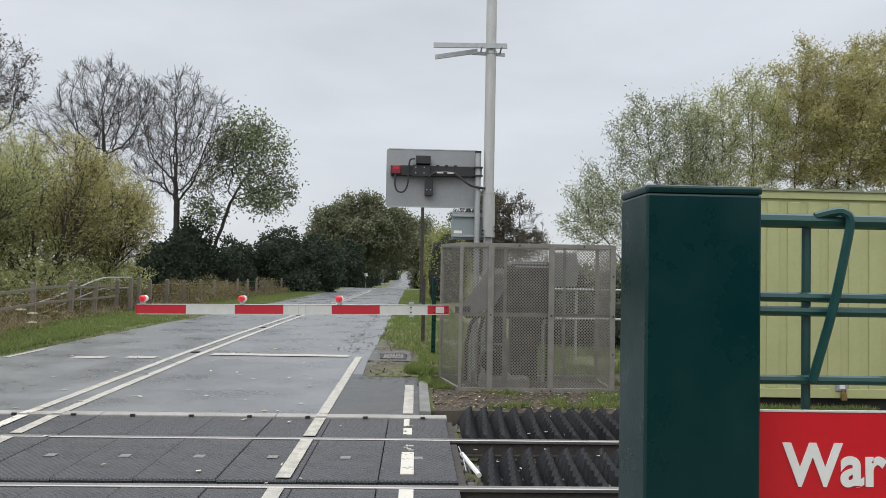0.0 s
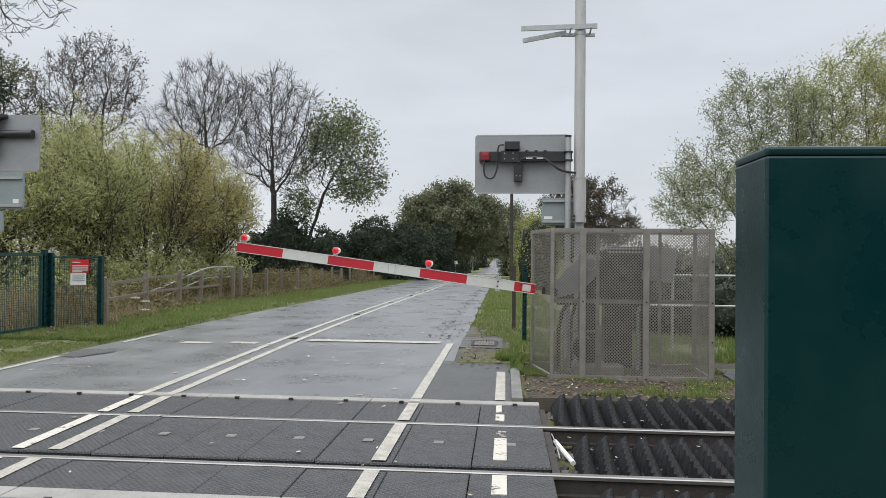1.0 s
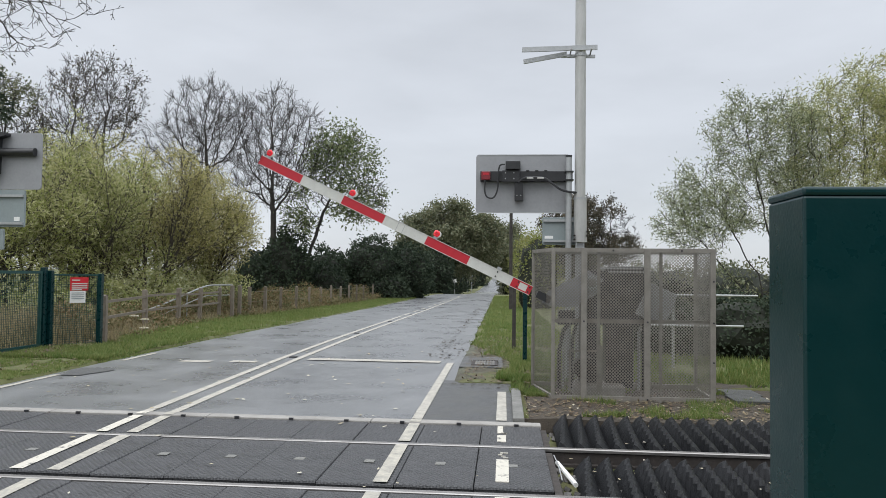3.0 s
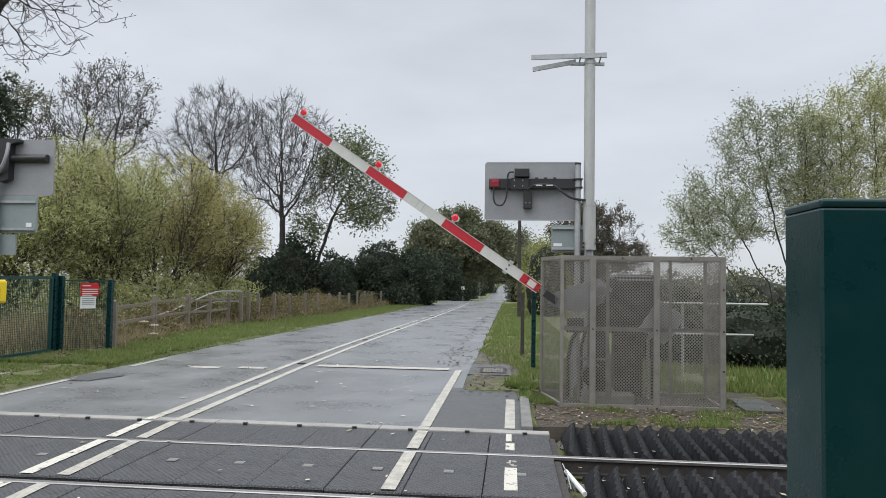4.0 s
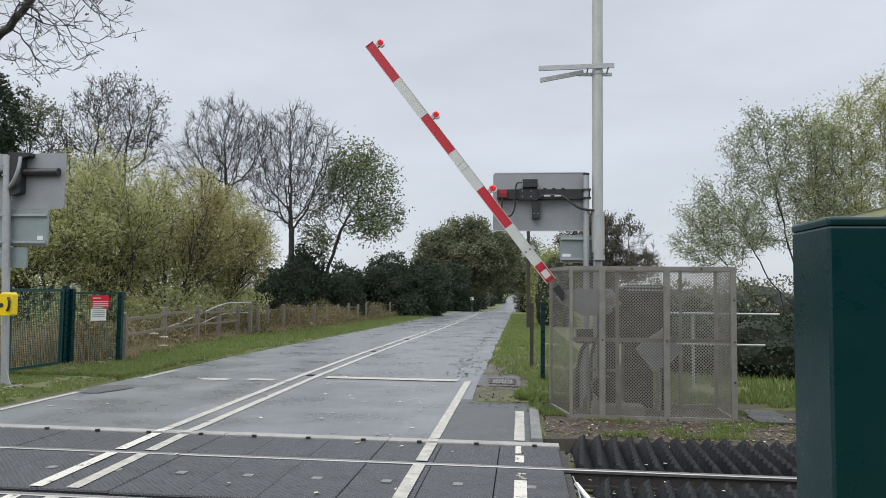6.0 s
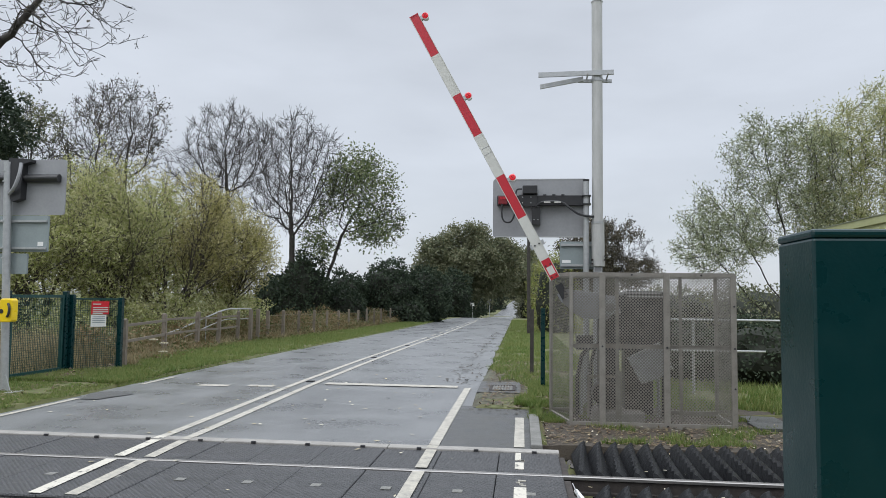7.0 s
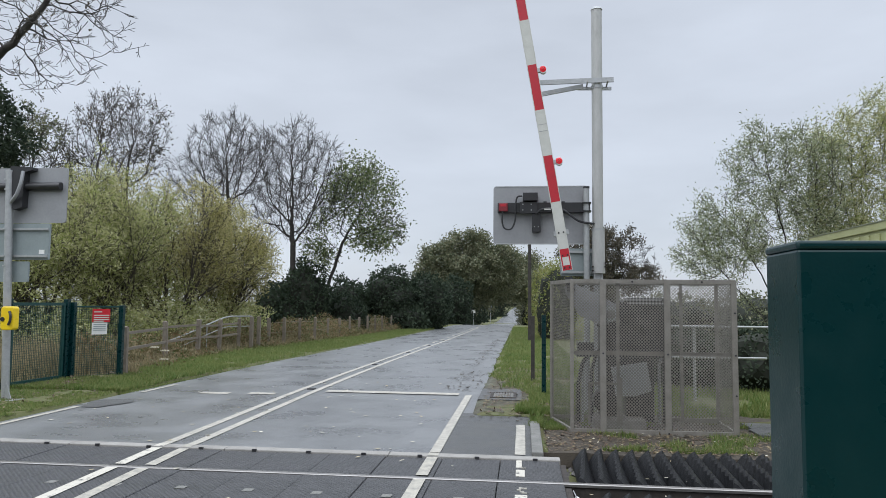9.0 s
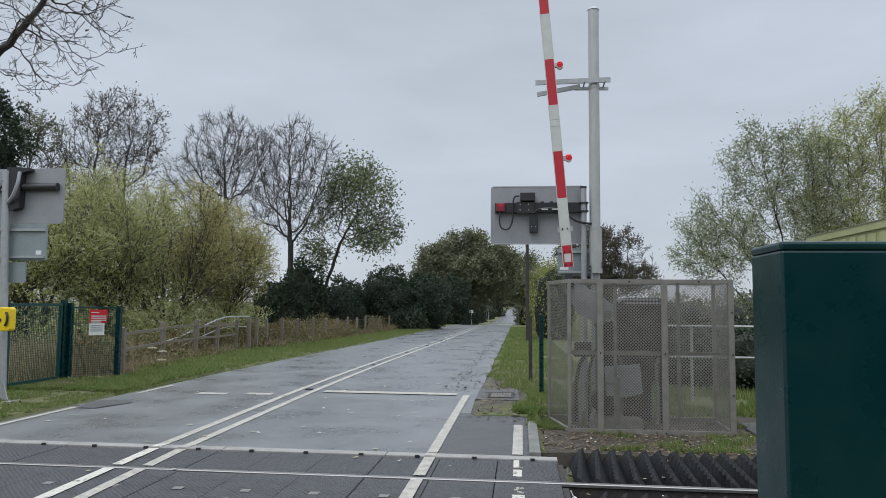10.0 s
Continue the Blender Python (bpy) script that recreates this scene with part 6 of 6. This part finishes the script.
        ln = (size * r.uniform(0.5, 1.3, n))[:, None]
        c = np.stack([x, y, np.array([gz(q) for q in y]) + z + r.uniform(0.002, 0.012, n)], 1) if z > -0.05 else np.stack([x, y, np.full(n, z) + r.uniform(0.002, 0.012, n)], 1)
        s = Shape()
        for k in range(n):
            s.quad(c[k], c[k] + d[k] * ln[k] * 0.5 + side[k] * ln[k] * 0.3, c[k] + d[k] * ln[k], c[k] + d[k] * ln[k] * 0.5 - side[k] * ln[k] * 0.3)
        tagged(part(name, s, m, smooth="raw"), label, "leaves", kind="stuff")

    flat_leaves("fallen_leaves", "fallen autumn leaves on the soil by the cage", 11, 2600, -0.2, 4.4, 8.45, 10.2, -0.035, 0.055, M_LITTER)
    flat_leaves("fallen_leaves", "fallen autumn leaves over the mossy verge", 16, 3600, -1.1, 0.6, 10.6, 19, 0.03, 0.06, M_LITTER)
    flat_leaves("fallen_leaves", "fallen autumn leaves over the mossy verge", 17, 900, -9.6, -7.8, 9.0, 16, 0.06, 0.06, M_LITTER)
    flat_leaves("fallen_leaves", "drift of dead leaves at the foot of the green gate", 22, 1300, -9.75, -9.0, 12.2, 15.2, 0.07, 0.09, M_LITTER)
    flat_leaves("fallen_leaves", "pale bits of leaf on the soil", 18, 200, -0.2, 4.4, 8.45, 10.2, -0.03, 0.05, M_LITTERP)
    flat_leaves("fallen_leaves", "pale fallen leaves scattered on the wet road", 12, 90, -7.2, -1.7, 8.0, 15, 0.004, 0.075, M_LITTERP)
    flat_leaves("fallen_leaves", "a few fallen leaves on the deck", 13, 14, -5, -0.5, 4.7, 7.7, 0.002, 0.06, M_LITTERP)
    flat_leaves("fallen_leaves", "fallen leaves caught in the rubber mats", 14, 70, 0.2, 3.4, 4.4, 8.4, -0.08, 0.06, M_LITTERP)
    flat_leaves("mud_crumbs", "mud and leaf crumbs over the end of the footway", 19, 170, -1.2, -0.35, 10.2, 13.4, 0.006, 0.06, M_SOIL)
    flat_leaves("mud_crumbs", "mud and leaf crumbs along the road edge", 15, 110, -2.0, -1.3, 13.6, 18, 0.004, 0.09, M_SOIL)
    flat_leaves("mud_crumbs", "trail of mud and leaf crumbs along the road edge", 20, 150, -1.9, -1.68, 16, 40, 0.004, 0.12, M_SOIL)


build_trees()
build_grass()


# ---- what moves ----
def motions():
    rows = ((0.0, -0.8), (0.5, 2.8), (1.0, 7.4), (1.5, 11.85), (2.0, 16.3), (2.5, 20.7), (3.0, 25.3), (3.5, 29.8), (4.0, 34.3), (4.5, 38.75), (5.0, 43.3), (5.5, 47.8),
            (6.0, 52.4), (6.5, 57.1), (7.0, 61.8), (7.5, 66.4), (8.0, 71.05), (8.5, 75.7), (9.0, 80.4), (9.4, 84.2), (9.6, 84.9), (10.0, 85.0))
    walk(ARM, [(t, pose(*PIVOT, 0, a, 0)) for t, a in rows])


motions()
